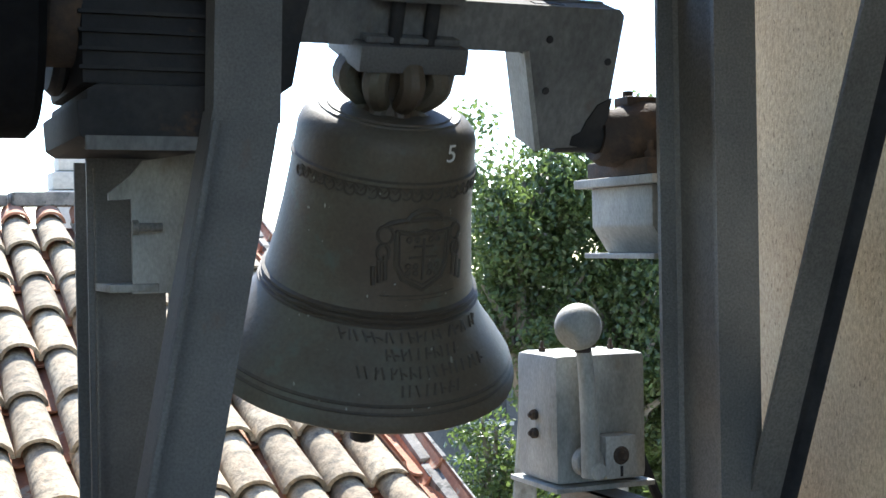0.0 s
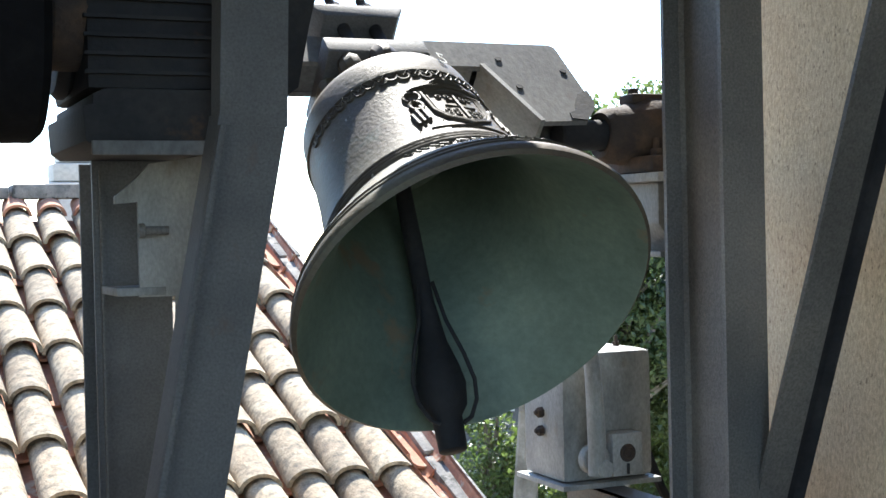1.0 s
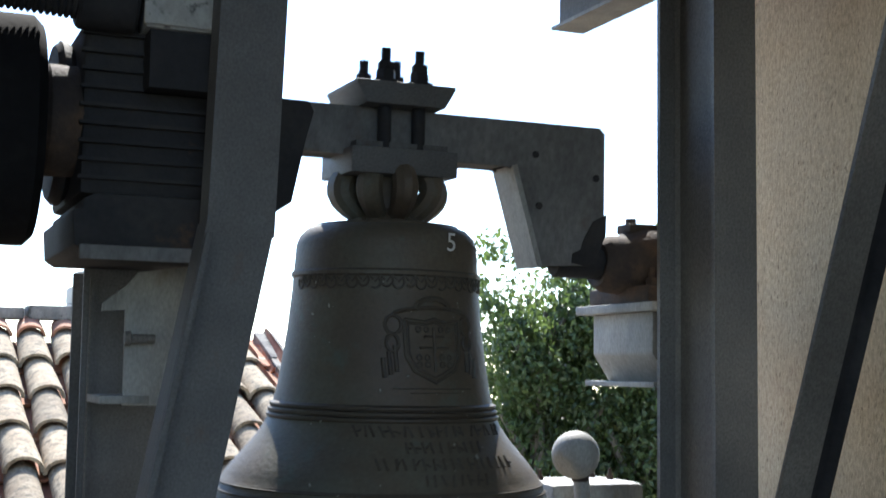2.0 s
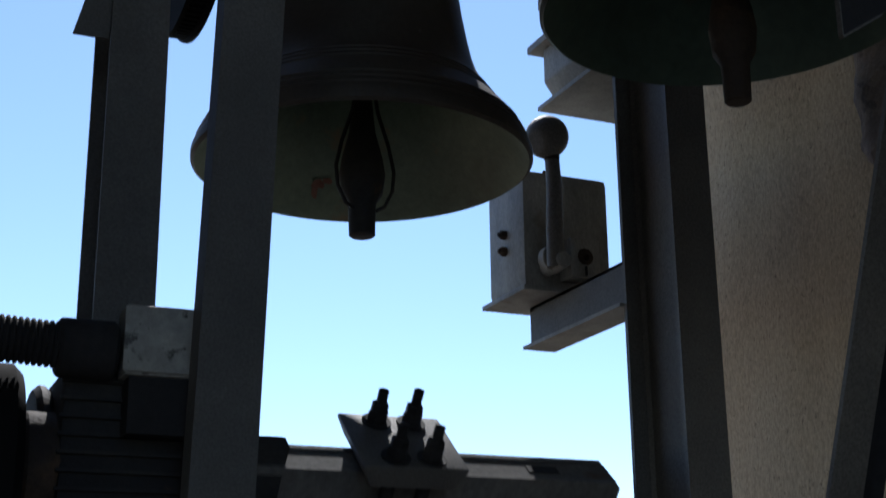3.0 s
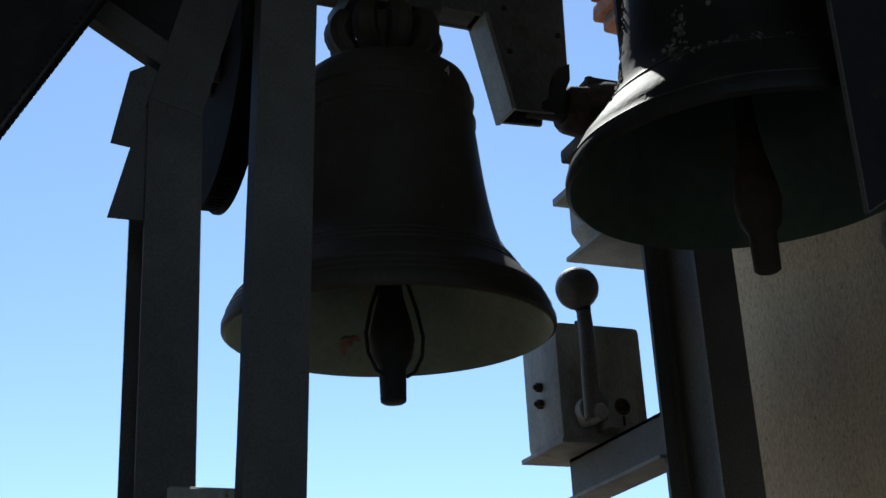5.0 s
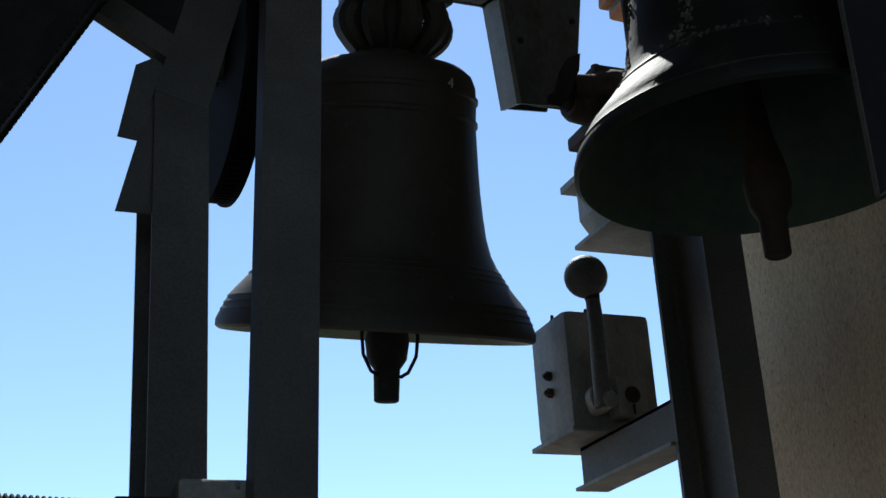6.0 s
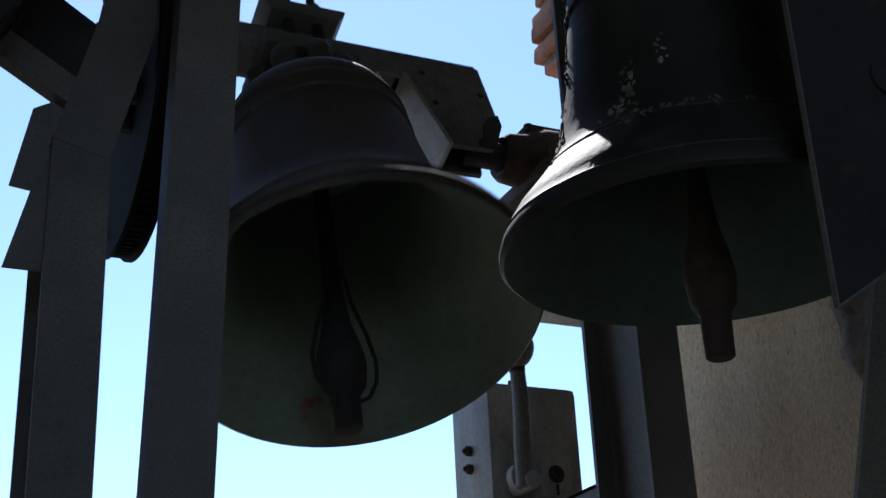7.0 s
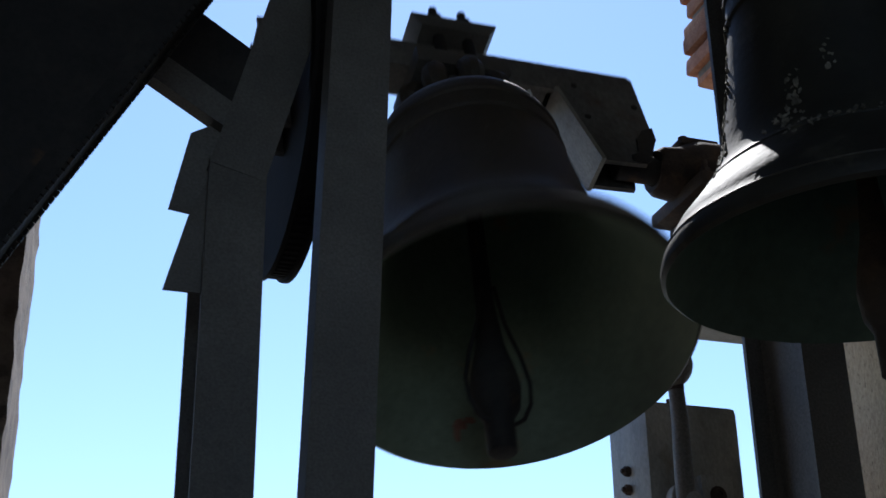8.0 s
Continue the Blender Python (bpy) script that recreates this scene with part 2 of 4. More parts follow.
def add_tube(bm, points, radius, seg=10):
    """A round bar along points (radius may be a list)."""
    pts = [Vector(p) for p in points]
    rad = radius if isinstance(radius, (list, tuple)) else [radius] * len(pts)
    rings = []
    side = None
    for i, p in enumerate(pts):
        d = (pts[min(i + 1, len(pts) - 1)] - pts[max(i - 1, 0)]).normalized()
        if side is None:
            side = d.orthogonal().normalized()
        side = (side - d * side.dot(d)).normalized()
        other = d.cross(side)
        rings.append([bm.verts.new(p + rad[i] * (math.cos(2 * math.pi * k / seg) * side + math.sin(2 * math.pi * k / seg) * other)) for k in range(seg)])
    for a, b in zip(rings, rings[1:]):
        for k in range(seg):
            bm.faces.new((a[k], a[(k + 1) % seg], b[(k + 1) % seg], b[k]))
    bm.faces.new(rings[0][::-1])
    bm.faces.new(rings[-1])
    return bm


def tube(points, radius, seg=10):
    return add_tube(bmesh.new(), points, radius, seg)


def bolt_bm(r=0.011, h=0.012, stem=0.014):
    bm = lathe([(0, 0), (r, 0), (r, h * 0.8), (r * 0.85, h), (0, h)], 6)
    return add_lathe(bm, [(0, h), (r * 0.5, h), (r * 0.5, h + stem), (r * 0.35, h + stem + 0.003), (0, h + stem + 0.003)], 10)


def i_beam(length, w=0.11, d=0.2, tf=0.011, tw=0.008):
    """An I-section standing on z, its flanges facing -y and +y, corner at the section's middle."""
    r = 0.008
    o = [(-w / 2, -d / 2), (w / 2, -d / 2), (w / 2, -d / 2 + tf), (tw / 2 + r, -d / 2 + tf), (tw / 2, -d / 2 + tf + r),
         (tw / 2, d / 2 - tf - r), (tw / 2 + r, d / 2 - tf), (w / 2, d / 2 - tf), (w / 2, d / 2), (-w / 2, d / 2),
         (-w / 2, d / 2 - tf), (-tw / 2 - r, d / 2 - tf), (-tw / 2, d / 2 - tf - r), (-tw / 2, -d / 2 + tf + r), (-tw / 2 - r, -d / 2 + tf), (-w / 2, -d / 2 + tf)]
    return prism(o, 0, length, lambda u, v, h: (u, v, h))


def strut(p, q, roll=0.0):
    """The pose that stands a z-long piece from p to q, its -y side kept towards -y."""
    p, q = Vector(p), Vector(q)
    z = (q - p).normalized()
    x = Vector((1, 0, 0))
    x = (x - z * x.dot(z)).normalized()
    y = z.cross(x)
    return Matrix(((x.x, y.x, z.x, p.x), (x.y, y.y, z.y, p.y), (x.z, y.z, z.z, p.z), (0, 0, 0, 1))) @ Matrix.Rotation(radians(roll), 4, "Z"), (q - p).length

# ---------------- the belfry ----------------
AXY = 2.71
solid("ground", box(-400, 400, -400, 400, -9.2, -9.0), SOIL, "dry earth ground far below the belfry", "ground", "structure")
solid("floor", box(-1.6, 2.0, -1.8, 2.94, -0.2, 0.0), FLOORC, "worn concrete belfry floor", "floor", "structure")


def wall_sheet(name, origin, u, v, w, h, normal, nu, nv, rough, label):
    """A plastered face with a slightly uneven skin, closed by a flat back 0.4 m behind it."""
    bm = bmesh.new()
    origin, u, v, normal = Vector(origin), Vector(u), Vector(v), Vector(normal)
    grid = []
    for i in range(nu + 1):
        row = []
        for j in range(nv + 1):
            p = origin + u * (w * i / nu) + v * (h * j / nv)
            edge = min(i, nu - i, j, nv - j) > 0
            row.append(bm.verts.new(p + normal * ((noise.noise(p * 1.7) * rough + noise.noise(p * 9) * rough * 0.35) if edge else 0)))
        grid.append(row)
    for i in range(nu):
        for j in range(nv):
            bm.faces.new((grid[i][j], grid[i + 1][j], grid[i + 1][j + 1], grid[i][j + 1]))
    rim = [grid[i][0] for i in range(nu + 1)] + [grid[nu][j] for j in range(1, nv + 1)] + [grid[i][nv] for i in range(nu - 1, -1, -1)] + [grid[0][j] for j in range(nv - 1, 0, -1)]
    back = [bm.verts.new(p.co - normal * 0.4) for p in rim]
    for k in range(len(rim)):
        j = (k + 1) % len(rim)
        bm.faces.new((rim[k], rim[j], back[j], back[k]))
    bm.faces.new(back)
    return solid(name, bm, PLASTER, label, "wall", "structure", 60)


wall_sheet("wall_east", (2.0, -1.8, 0), (0, 1, 0), (0, 0, 1), 4.74, 5.6, (-1, 0, 0), 90, 100, 0.006, "ochre lime-plastered side wall of the belfry, speckled and worn")
# unseen rear wall, added with an opening that admits sky light
for nm, spans in (("wall_south", ((-1.9, 2.4, 0, 1.1), (-1.9, 2.4, 4.2, 5.6), (-1.9, -1.1, 1.1, 4.2), (1.1, 2.4, 1.1, 4.2))),):
    bm = bmesh.new()
    for x0, x1, z0, z1 in spans:
        add_box(bm, x0, x1, -2.2, -1.8, z0, z1)
    solid(nm, bm, DARK_STONE, "plain dark unseen rear wall with an opening added for light", "wall", "structure")
# unseen side wall, its low opening added to light the plaster opposite
bm = bmesh.new()
for y0, y1, z0, z1 in ((-1.8, 2.94, 0, 0.3), (-1.8, 2.94, 2.1, 5.6), (-1.8, -0.6, 0.3, 2.1), (1.5, 2.94, 0.3, 2.1)):
    add_box(bm, -1.9, -1.5, y0, y1, z0, z1)
solid("wall_west", bm, DARK_STONE, "plain dark unseen side wall with an opening added for light", "wall", "structure")
solid("ceiling", box(-1.9, 2.4, -2.2, 2.94, 5.6, 5.8), DARK_STONE, "plain dark unseen belfry ceiling", "ceiling", "structure")


def north_pier():
    """The pier beside the opening, its corner ragged with broken plaster."""
    bm = bmesh.new()
    n, x1 = 160, 0.098
    zs = [5.6 * k / n for k in range(n + 1)]
    cols = [[], [], [], []]
    for z in zs:
        rag = 0.004 * noise.noise((3.1, 0.4, z * 5)) + 0.007 * noise.noise((7.7, 1.4, z * 38))
        for c, (x, y) in zip(cols, ((-1.5, 2.94), (x1 + rag, 2.94 + 0.02 * noise.noise((1, 1, z * 6))), (x1 + 0.03 + rag * 0.8, 3.4), (-1.5, 3.4))):
            c.append(bm.verts.new((x, y, z)))
    for a in range(4):
        b = (a + 1) % 4
        for k in range(n):
            bm.faces.new((cols[a][k], cols[b][k], cols[b][k + 1], cols[a][k + 1]))
    bm.faces.new([c[0] for c in cols])
    bm.faces.new([c[-1] for c in cols][::-1])
    return bm


solid("wall_north", north_pier(), JAMB, "ragged brown stone pier beside the bell opening", "wall", "structure", 40)
solid("wall_north_lintel", box(0.16, 2.4, 2.944, 3.4, 5.15, 5.6), PLASTER, "plastered lintel over the bell opening", "wall", "structure")
solid("wall_north_sill", box(0.16, 2.4, 2.944, 3.4, -0.2, 0.55), PLASTER, "low plastered sill under the bell opening", "wall", "structure")

wp = solid("wall_peg", lathe([(0, 0), (0.012, 0), (0.013, 0.02), (0.009, 0.028), (0, 0.03)], 10, pose(2.0, 2.52, 1.49) @ Matrix.Rotation(radians(-90), 4, 'Y')), RUST, "short rusty peg in the plaster wall", "peg")

# a patch where the plaster has broken away from lumpy brown masonry
bm = bmesh.new()
rows = []
for i in range(31):
    z = 2.56 + 0.5 * i / 30
    edge = 2.222 - 0.05 * max(0.0, (2.62 - z) / 0.06) + 0.018 * noise.noise((0.0, 4.0, z * 14)) + 0.008 * noise.noise((2.0, 1.0, z * 45))
    row = []
    for j in range(17):
        y = edge - (edge - 1.86) * j / 16
        lump = 0.012 + 0.016 * noise.noise((y * 16, 3.0, z * 14)) + 0.008 * noise.noise((y * 46, 1.0, z * 40))
        rim = min(1.0, j / 2, i / 2)
        row.append(bm.verts.new((2.004 - max(0.008, lump + 0.012) * rim, y, z)))
    rows.append(row)
for a, b in zip(rows, rows[1:]):
    for j in range(16):
        bm.faces.new((a[j], a[j + 1], b[j + 1], b[j]))
solid("broken_plaster", bm, JAMB, "lumpy brown masonry bared where plaster broke away", "masonry", "structure", 50)

# broken brick jamb high at the outer corner
pier = thing("brick_jamb", pose(1.963, 3.0, 3.875), "broken sunlit red brick jamb at the opening's outer corner", "brickwork", kind="structure")
random.seed(4)
for k in range(20):
    jag = random.uniform(-0.018, 0.012)
    bm = box(0, 0.26, 0, random.uniform(0.265, 0.3), 0, 0.055, 0.013)
    for v in bm.verts:
        v.co += Vector([noise.noise(v.co * 25 + Vector((k, 0, 0))) * 0.009] * 3)
    if k == 0:
        for v in bm.verts:
            if v.co.x < 0.1:
                v.co.z += 0.02 * (1 - v.co.x / 0.1)
    part("brick", bm, BRICK, pier, m=pose(jag + (0.025 if k == 0 else 0), 0.015 + 0.02 * (k % 2), k * 0.066))
part("mortar", box(0.014, 0.3, 0.04, 0.265, 0.03, 1.28), MORTAR, pier, "pale crumbling mortar")

# ---------------- the bell frame ----------------
frame_root = thing("bell_gantry", pose(0, 0, 0), "weathered grey steel bell gantry of bolted sections and braces", "gantry")


def member(name, p, q, w, d, label="", channel=False, mat=None, tf=0.011):
    m, length = strut(p, q)
    bm = i_beam(length, w, d, tf) if not channel else prism(
        [(-w / 2, 0), (w / 2, 0), (w / 2, d), (w / 2 - 0.009, d), (w / 2 - 0.009, 0.012), (-w / 2 + 0.009, 0.012), (-w / 2 + 0.009, d), (-w / 2, d)],
        0, length, lambda u, v, h: (u, v, h))
    return part(name, bm, mat or STEEL, frame_root, label, 30, m)


member("post", (1.598, 2.395, 0.0), (1.598, 2.395, 5.2), 0.098, 0.21, "tall grey steel I-section post", mat=PALE_STEEL)
member("post", (0.604, 2.26, 1.69), (0.69, 2.26, 4.3), 0.114, 0.06, "dark steel channel post", True)
member("leg", (0.27, 2.262, 0.0), (0.603, 2.262, 1.7), 0.113, 0.07, "slanting steel channel leg", True)
member("post", (0.46, 2.52, 2.02), (0.46, 2.52, 2.97), 0.109, 0.2, "grey steel I-section post")
member("leg", (0.4585, 2.418, 2.95), (0.797, 2.418, 4.25), 0.109, 0.05, "slanting steel channel brace", True)
member("post", (0.5, 2.85, 0.0), (0.5, 2.85, 1.66), 0.15, 0.16, "dark steel I-section post with a flat cover plate")
m, length = strut((1.7, 2.665, 0.0), (1.7, 1.635, 2.7))
brace = part("brace", prism([(-0.08, 0.0), (-0.006, 0.0), (-0.006, 0.07), (-0.016, 0.07), (-0.016, 0.01), (-0.08, 0.01)], 0, length, lambda u, v, h: (u, v, h)), PALE_STEEL, frame_root, "slanting pale steel angle brace", 30, m)
# a dark strip stands for the shade on the brace's right face
part("dark_angle", prism([(-0.0055, 0.016), (0.004, 0.022), (0.03, 0.022), (0.044, 0.012), (0.05, 0.012), (0.05, 0.03), (-0.0055, 0.03)], 0, length, lambda u, v, h: (u, v, h)), RUBBER, brace, "dark strip along the brace, shade of its face put in the colour")
hang = part("hanger_plate", prism([(0.944, 2.19), (1.3, 2.42), (1.3, 4.3), (0.944, 4.3)], 1.05, 1.056, lambda u, v, d: (u, d, v)), CAST, frame_root, "dark hanging steel plate")
# pale strips paint the light that catches the plate's edges
part("edge_lip", box(0.9425, 0.944, 1.048, 1.055, 2.19, 4.3), PALE_STEEL, hang, "thin bright edge, light on it put in the colour")
part("edge_lip", prism([(0.944, 2.1875), (1.0, 2.2237), (1.0, 2.226), (0.944, 2.19)], 1.048, 1.055, lambda u, v, d: (u, d, v)), PALE_STEEL, hang, "thin bright edge, light on it put in the colour")
part("hole", lathe(rod(0.021, 0, 0.004), 20, pose(1.075, 1.05, 2.355) @ Matrix.Rotation(radians(90), 4, "X")), BLACK, hang)
part("hole", lathe(rod(0.021, 0, 0.004), 20, pose(1.06, 1.05, 2.46) @ Matrix.Rotation(radians(90), 4, "X")), CAST, hang)
member("beam", (-0.4, 1.12, 4.3), (1.9, 1.12, 4.3), 0.1, 0.12, "steel cross beam")
member("beam", (0.9, 0.9, 4.3), (0.9, 2.3, 4.3), 0.1, 0.12, "steel cross beam")
# gusset and details under the near bearing
# paler strip for the light along the cover plate's left edge
part("edge_strip", box(0.435, 0.4385, 2.75, 2.76, 0.3, 1.64), PALE_STEEL, frame_root, "thin pale lit edge of the cover plate, painted as a strip")
part("gusset", prism([(0.436, 1.585), (0.478, 1.62), (0.5, 1.645), (0.6, 1.66), (0.575, 1.4), (0.555, 0.9), (0.53, 0.9), (0.545, 1.4), (0.478, 1.4), (0.478, 1.575), (0.436, 1.572)], 2.6, 2.61, lambda u, v, d: (u, d, v)), ZINC, frame_root, "pale steel gusset plate")
part("stiffener", box(0.435, 0.525, 2.594, 2.75, 1.403, 1.418, 0.002), ZINC, frame_root, "light flat steel stiffener")
part("pin", lathe([(0, 0), (0.013, 0), (0.014, 0.01), (0.008, 0.013), (0.008, 0.055), (0, 0.055)], 14, pose(0.474, 2.58, 1.522) @ to_x()), PALE_STEEL, frame_root, "short round steel pin")
# thin strip added where the leg's left flange is lit
m, length = strut((0.218, 2.25, 0.0), (0.55, 2.25, 1.69))
part("edge_strip", box(-0.006, 0.006, -0.004, 0.07, 0.0, length, 0.002), STEEL, frame_root, "strip added for the lit flange edge of the leg", m=m)
part("stop_block", prism([(0.7, 1.975), (0.79, 1.975), (0.8, 1.955), (0.785, 1.9), (0.76, 1.78), (0.7, 1.74)], 2.5, 2.54, lambda u, v, d: (u, d, v), 0.004), CAST, frame_root, "rough dark iron stop block")
# folded wing plates beside the far post
part("wing_plate", prism([(0.339, 2.71), (0.41, 2.71), (0.412, 2.95), (0.378, 2.867)], 2.45, 2.456, lambda u, v, d: (u, d, v)), STEEL, frame_root, "bent sheet-steel plate")
part("wing_plate", prism([(0.34, 2.876), (0.42, 2.866), (0.437, 3.08), (0.372, 3.04)], 2.46, 2.466, lambda u, v, d: (u, d, v)), STEEL, frame_root, "bent sheet-steel plate")
part("arm", prism([(0.255, 3.165), (0.365, 3.33), (0.55, 3.21), (0.46, 3.075)], 2.47, 2.49, lambda u, v, d: (u, d, v)), CAST, frame_root, "short dark channel arm")
part("arm_flange", prism([(0.24, 3.164), (0.268, 3.212), (0.49, 3.075), (0.46, 3.03)], 2.43, 2.47, lambda u, v, d: (u, d, v)), STEEL, frame_root, "paler lower flange")


# ---------------- bells ----------------
PROFILE = [(0.0, 0.0), (0.358, 0.0), (0.366, 0.006), (0.366, 0.02), (0.3605, 0.034), (0.3565, 0.041), (0.358, 0.044), (0.3545, 0.048), (0.3495, 0.056), (0.351, 0.059), (0.3475, 0.063), (0.342, 0.071), (0.3432, 0.074), (0.3395, 0.078),
           (0.327, 0.093), (0.312, 0.11), (0.2985, 0.126), (0.299, 0.129), (0.2945, 0.133), (0.2895, 0.139), (0.29, 0.142), (0.2855, 0.146), (0.2805, 0.152), (0.281, 0.155), (0.2765, 0.159), (0.27, 0.168), (0.255, 0.195), (0.242, 0.235), (0.231, 0.29), (0.222, 0.345), (0.215, 0.4), (0.209, 0.455),
           (0.205, 0.49), (0.209, 0.495), (0.209, 0.502), (0.204, 0.507), (0.203, 0.545), (0.207, 0.55), (0.207, 0.557), (0.202, 0.562), (0.199, 0.585), (0.19, 0.607), (0.172, 0.622), (0.14, 0.632), (0.1, 0.637), (0.0, 0.64)]
INNER = [(0.0, 0.585), (0.12, 0.58), (0.165, 0.56), (0.178, 0.52), (0.185, 0.43), (0.195, 0.34), (0.21, 0.26), (0.232, 0.19), (0.262, 0.13), (0.3, 0.08), (0.33, 0.035), (0.35, 0.008)]


PLAIN = [(0.0, 0.0), (0.358, 0.0), (0.366, 0.006), (0.366, 0.018), (0.3605, 0.034), (0.357, 0.041), (0.358, 0.044), (0.354, 0.048), (0.345, 0.065), (0.332, 0.086), (0.312, 0.11), (0.295, 0.132), (0.282, 0.15), (0.2815, 0.154), (0.276, 0.159)] + [p for p in PROFILE if p[1] > 0.165]


# the ringing bell, from the lip up: three rings above the flare, one under the garland, a rounded shoulder
RINGED = [(0.0, 0.0), (0.336, 0.0), (0.344, 0.006), (0.344, 0.019), (0.339, 0.031), (0.3355, 0.038), (0.337, 0.041), (0.333, 0.045), (0.329, 0.053), (0.3305, 0.056), (0.326, 0.06), (0.318, 0.073), (0.3, 0.096),
          (0.283, 0.116), (0.268, 0.133), (0.254, 0.151), (0.241, 0.171), (0.2345, 0.182), (0.2385, 0.186), (0.2385, 0.19), (0.2325, 0.193), (0.2355, 0.197), (0.2355, 0.201), (0.229, 0.204), (0.232, 0.208), (0.232, 0.212), (0.225, 0.216),
          (0.219, 0.238), (0.212, 0.279), (0.206, 0.32), (0.2, 0.361), (0.196, 0.402), (0.192, 0.444), (0.191, 0.464), (0.1945, 0.468), (0.1945, 0.475), (0.19, 0.479), (0.1885, 0.497), (0.186, 0.533), (0.179, 0.551), (0.164, 0.566),
          (0.148, 0.572), (0.146, 0.5755), (0.139, 0.5755), (0.13, 0.5745), (0.128, 0.578), (0.12, 0.578), (0.06, 0.58), (0.0, 0.58)]
RINGED_IN = [(0.94 * r, 0.9 * z) for r, z in INNER]


def bell_body(parent, s, top, outer, seg=96, rough=0.0, inner=None, shape=PROFILE, hollow=INNER, label="weathered bronze bell cup with moulded rings"):
    """The bell cup, hung so that its top plate is at height top."""
    high = shape[-1][1]
    out = [(r * s, top + (z - high) * s) for r, z in shape[1:]]
    inn = [(r * s, top + (z - high) * s) for r, z in hollow]
    prof = inn + out
    mats = [1] * (len(inn)) + [2 if 0.03 < z0 < high - 0.06 and (z1 - z0) < 0.0042 and shape is RINGED else 0 for (r0, z0), (r1, z1) in zip(shape[1:], shape[2:])]
    bm = lathe(prof, seg, None, mats)
    if rough:
        for v in bm.verts:
            v.co *= 1 + rough * noise.noise(v.co * 14)
    return part("bell_cup", bm, [outer, inner or BRONZE_IN, RELIEF], parent, label, 28)


def clapper_of(parent, s, pivot, length, tilt=0, cables=True):
    """A clapper that hangs from pivot, of its own space so that it can swing."""
    bm = lathe([(0, 0.02), (0.016 * s, 0.015), (0.017 * s, -0.02), (0.02 * s, -0.55 * length), (0.03 * s, -0.68 * length), (0.046 * s, -0.76 * length), (0.052 * s, -0.81 * length),
                (0.046 * s, -0.87 * length), (0.031 * s, -0.9 * length), (0.029 * s, -0.995 * length), (0.024 * s, -length), (0, -length)], 24)
    cl = part("clapper", bm, CAST, parent, "dark iron clapper with a bulbous striking head", 40, pose(0, 0, pivot, tilt))
    for side in (-1, 1) if cables else ():
        pts = [(side * x * s, -0.02 * s, -z * length) for x, z in ((0.016, 0.5), (0.03, 0.62), (0.055, 0.72), (0.068, 0.8), (0.064, 0.86), (0.045, 0.91), (0.026, 0.925))]
        part("safety_cable", tube(pts, 0.0045 * s, 8), CAST, cl, "thin steel safety cable")
    return cl


def crown_of(parent, s, top, height, mat):
    """Canons: bowed ears that spread towards the clamp plate, close round a thick middle stalk."""
    crown = part("crown", lathe([(0, 0), (0.1 * s, 0), (0.082 * s, height * 0.12), (0.062 * s, height * 0.35), (0.066 * s, height * 0.8), (0.075 * s, height), (0, height)], 24, pose(0, 0, top - 0.012)), mat, parent, "bronze crown of bowed canons")
    for k, a in enumerate((6, 48, 90, 132, 174, 186, 228, 270, 312, 354)):
        a = radians(a)
        pts, rad = [], []
        for f in range(13):
            u = f / 12
            bow = math.sin(math.pi * max(0.0, (u - 0.25) / 0.92))
            r = s * (0.08 - 0.022 * min(1.0, u / 0.25) + 0.048 * bow + 0.012 * u)
            pts.append((r * math.cos(a), r * math.sin(a), top - 0.016 + u * height))
            rad.append(s * (0.023 + 0.007 * bow))
        part("canon", tube(pts, rad, 10), mat, crown)
    return crown


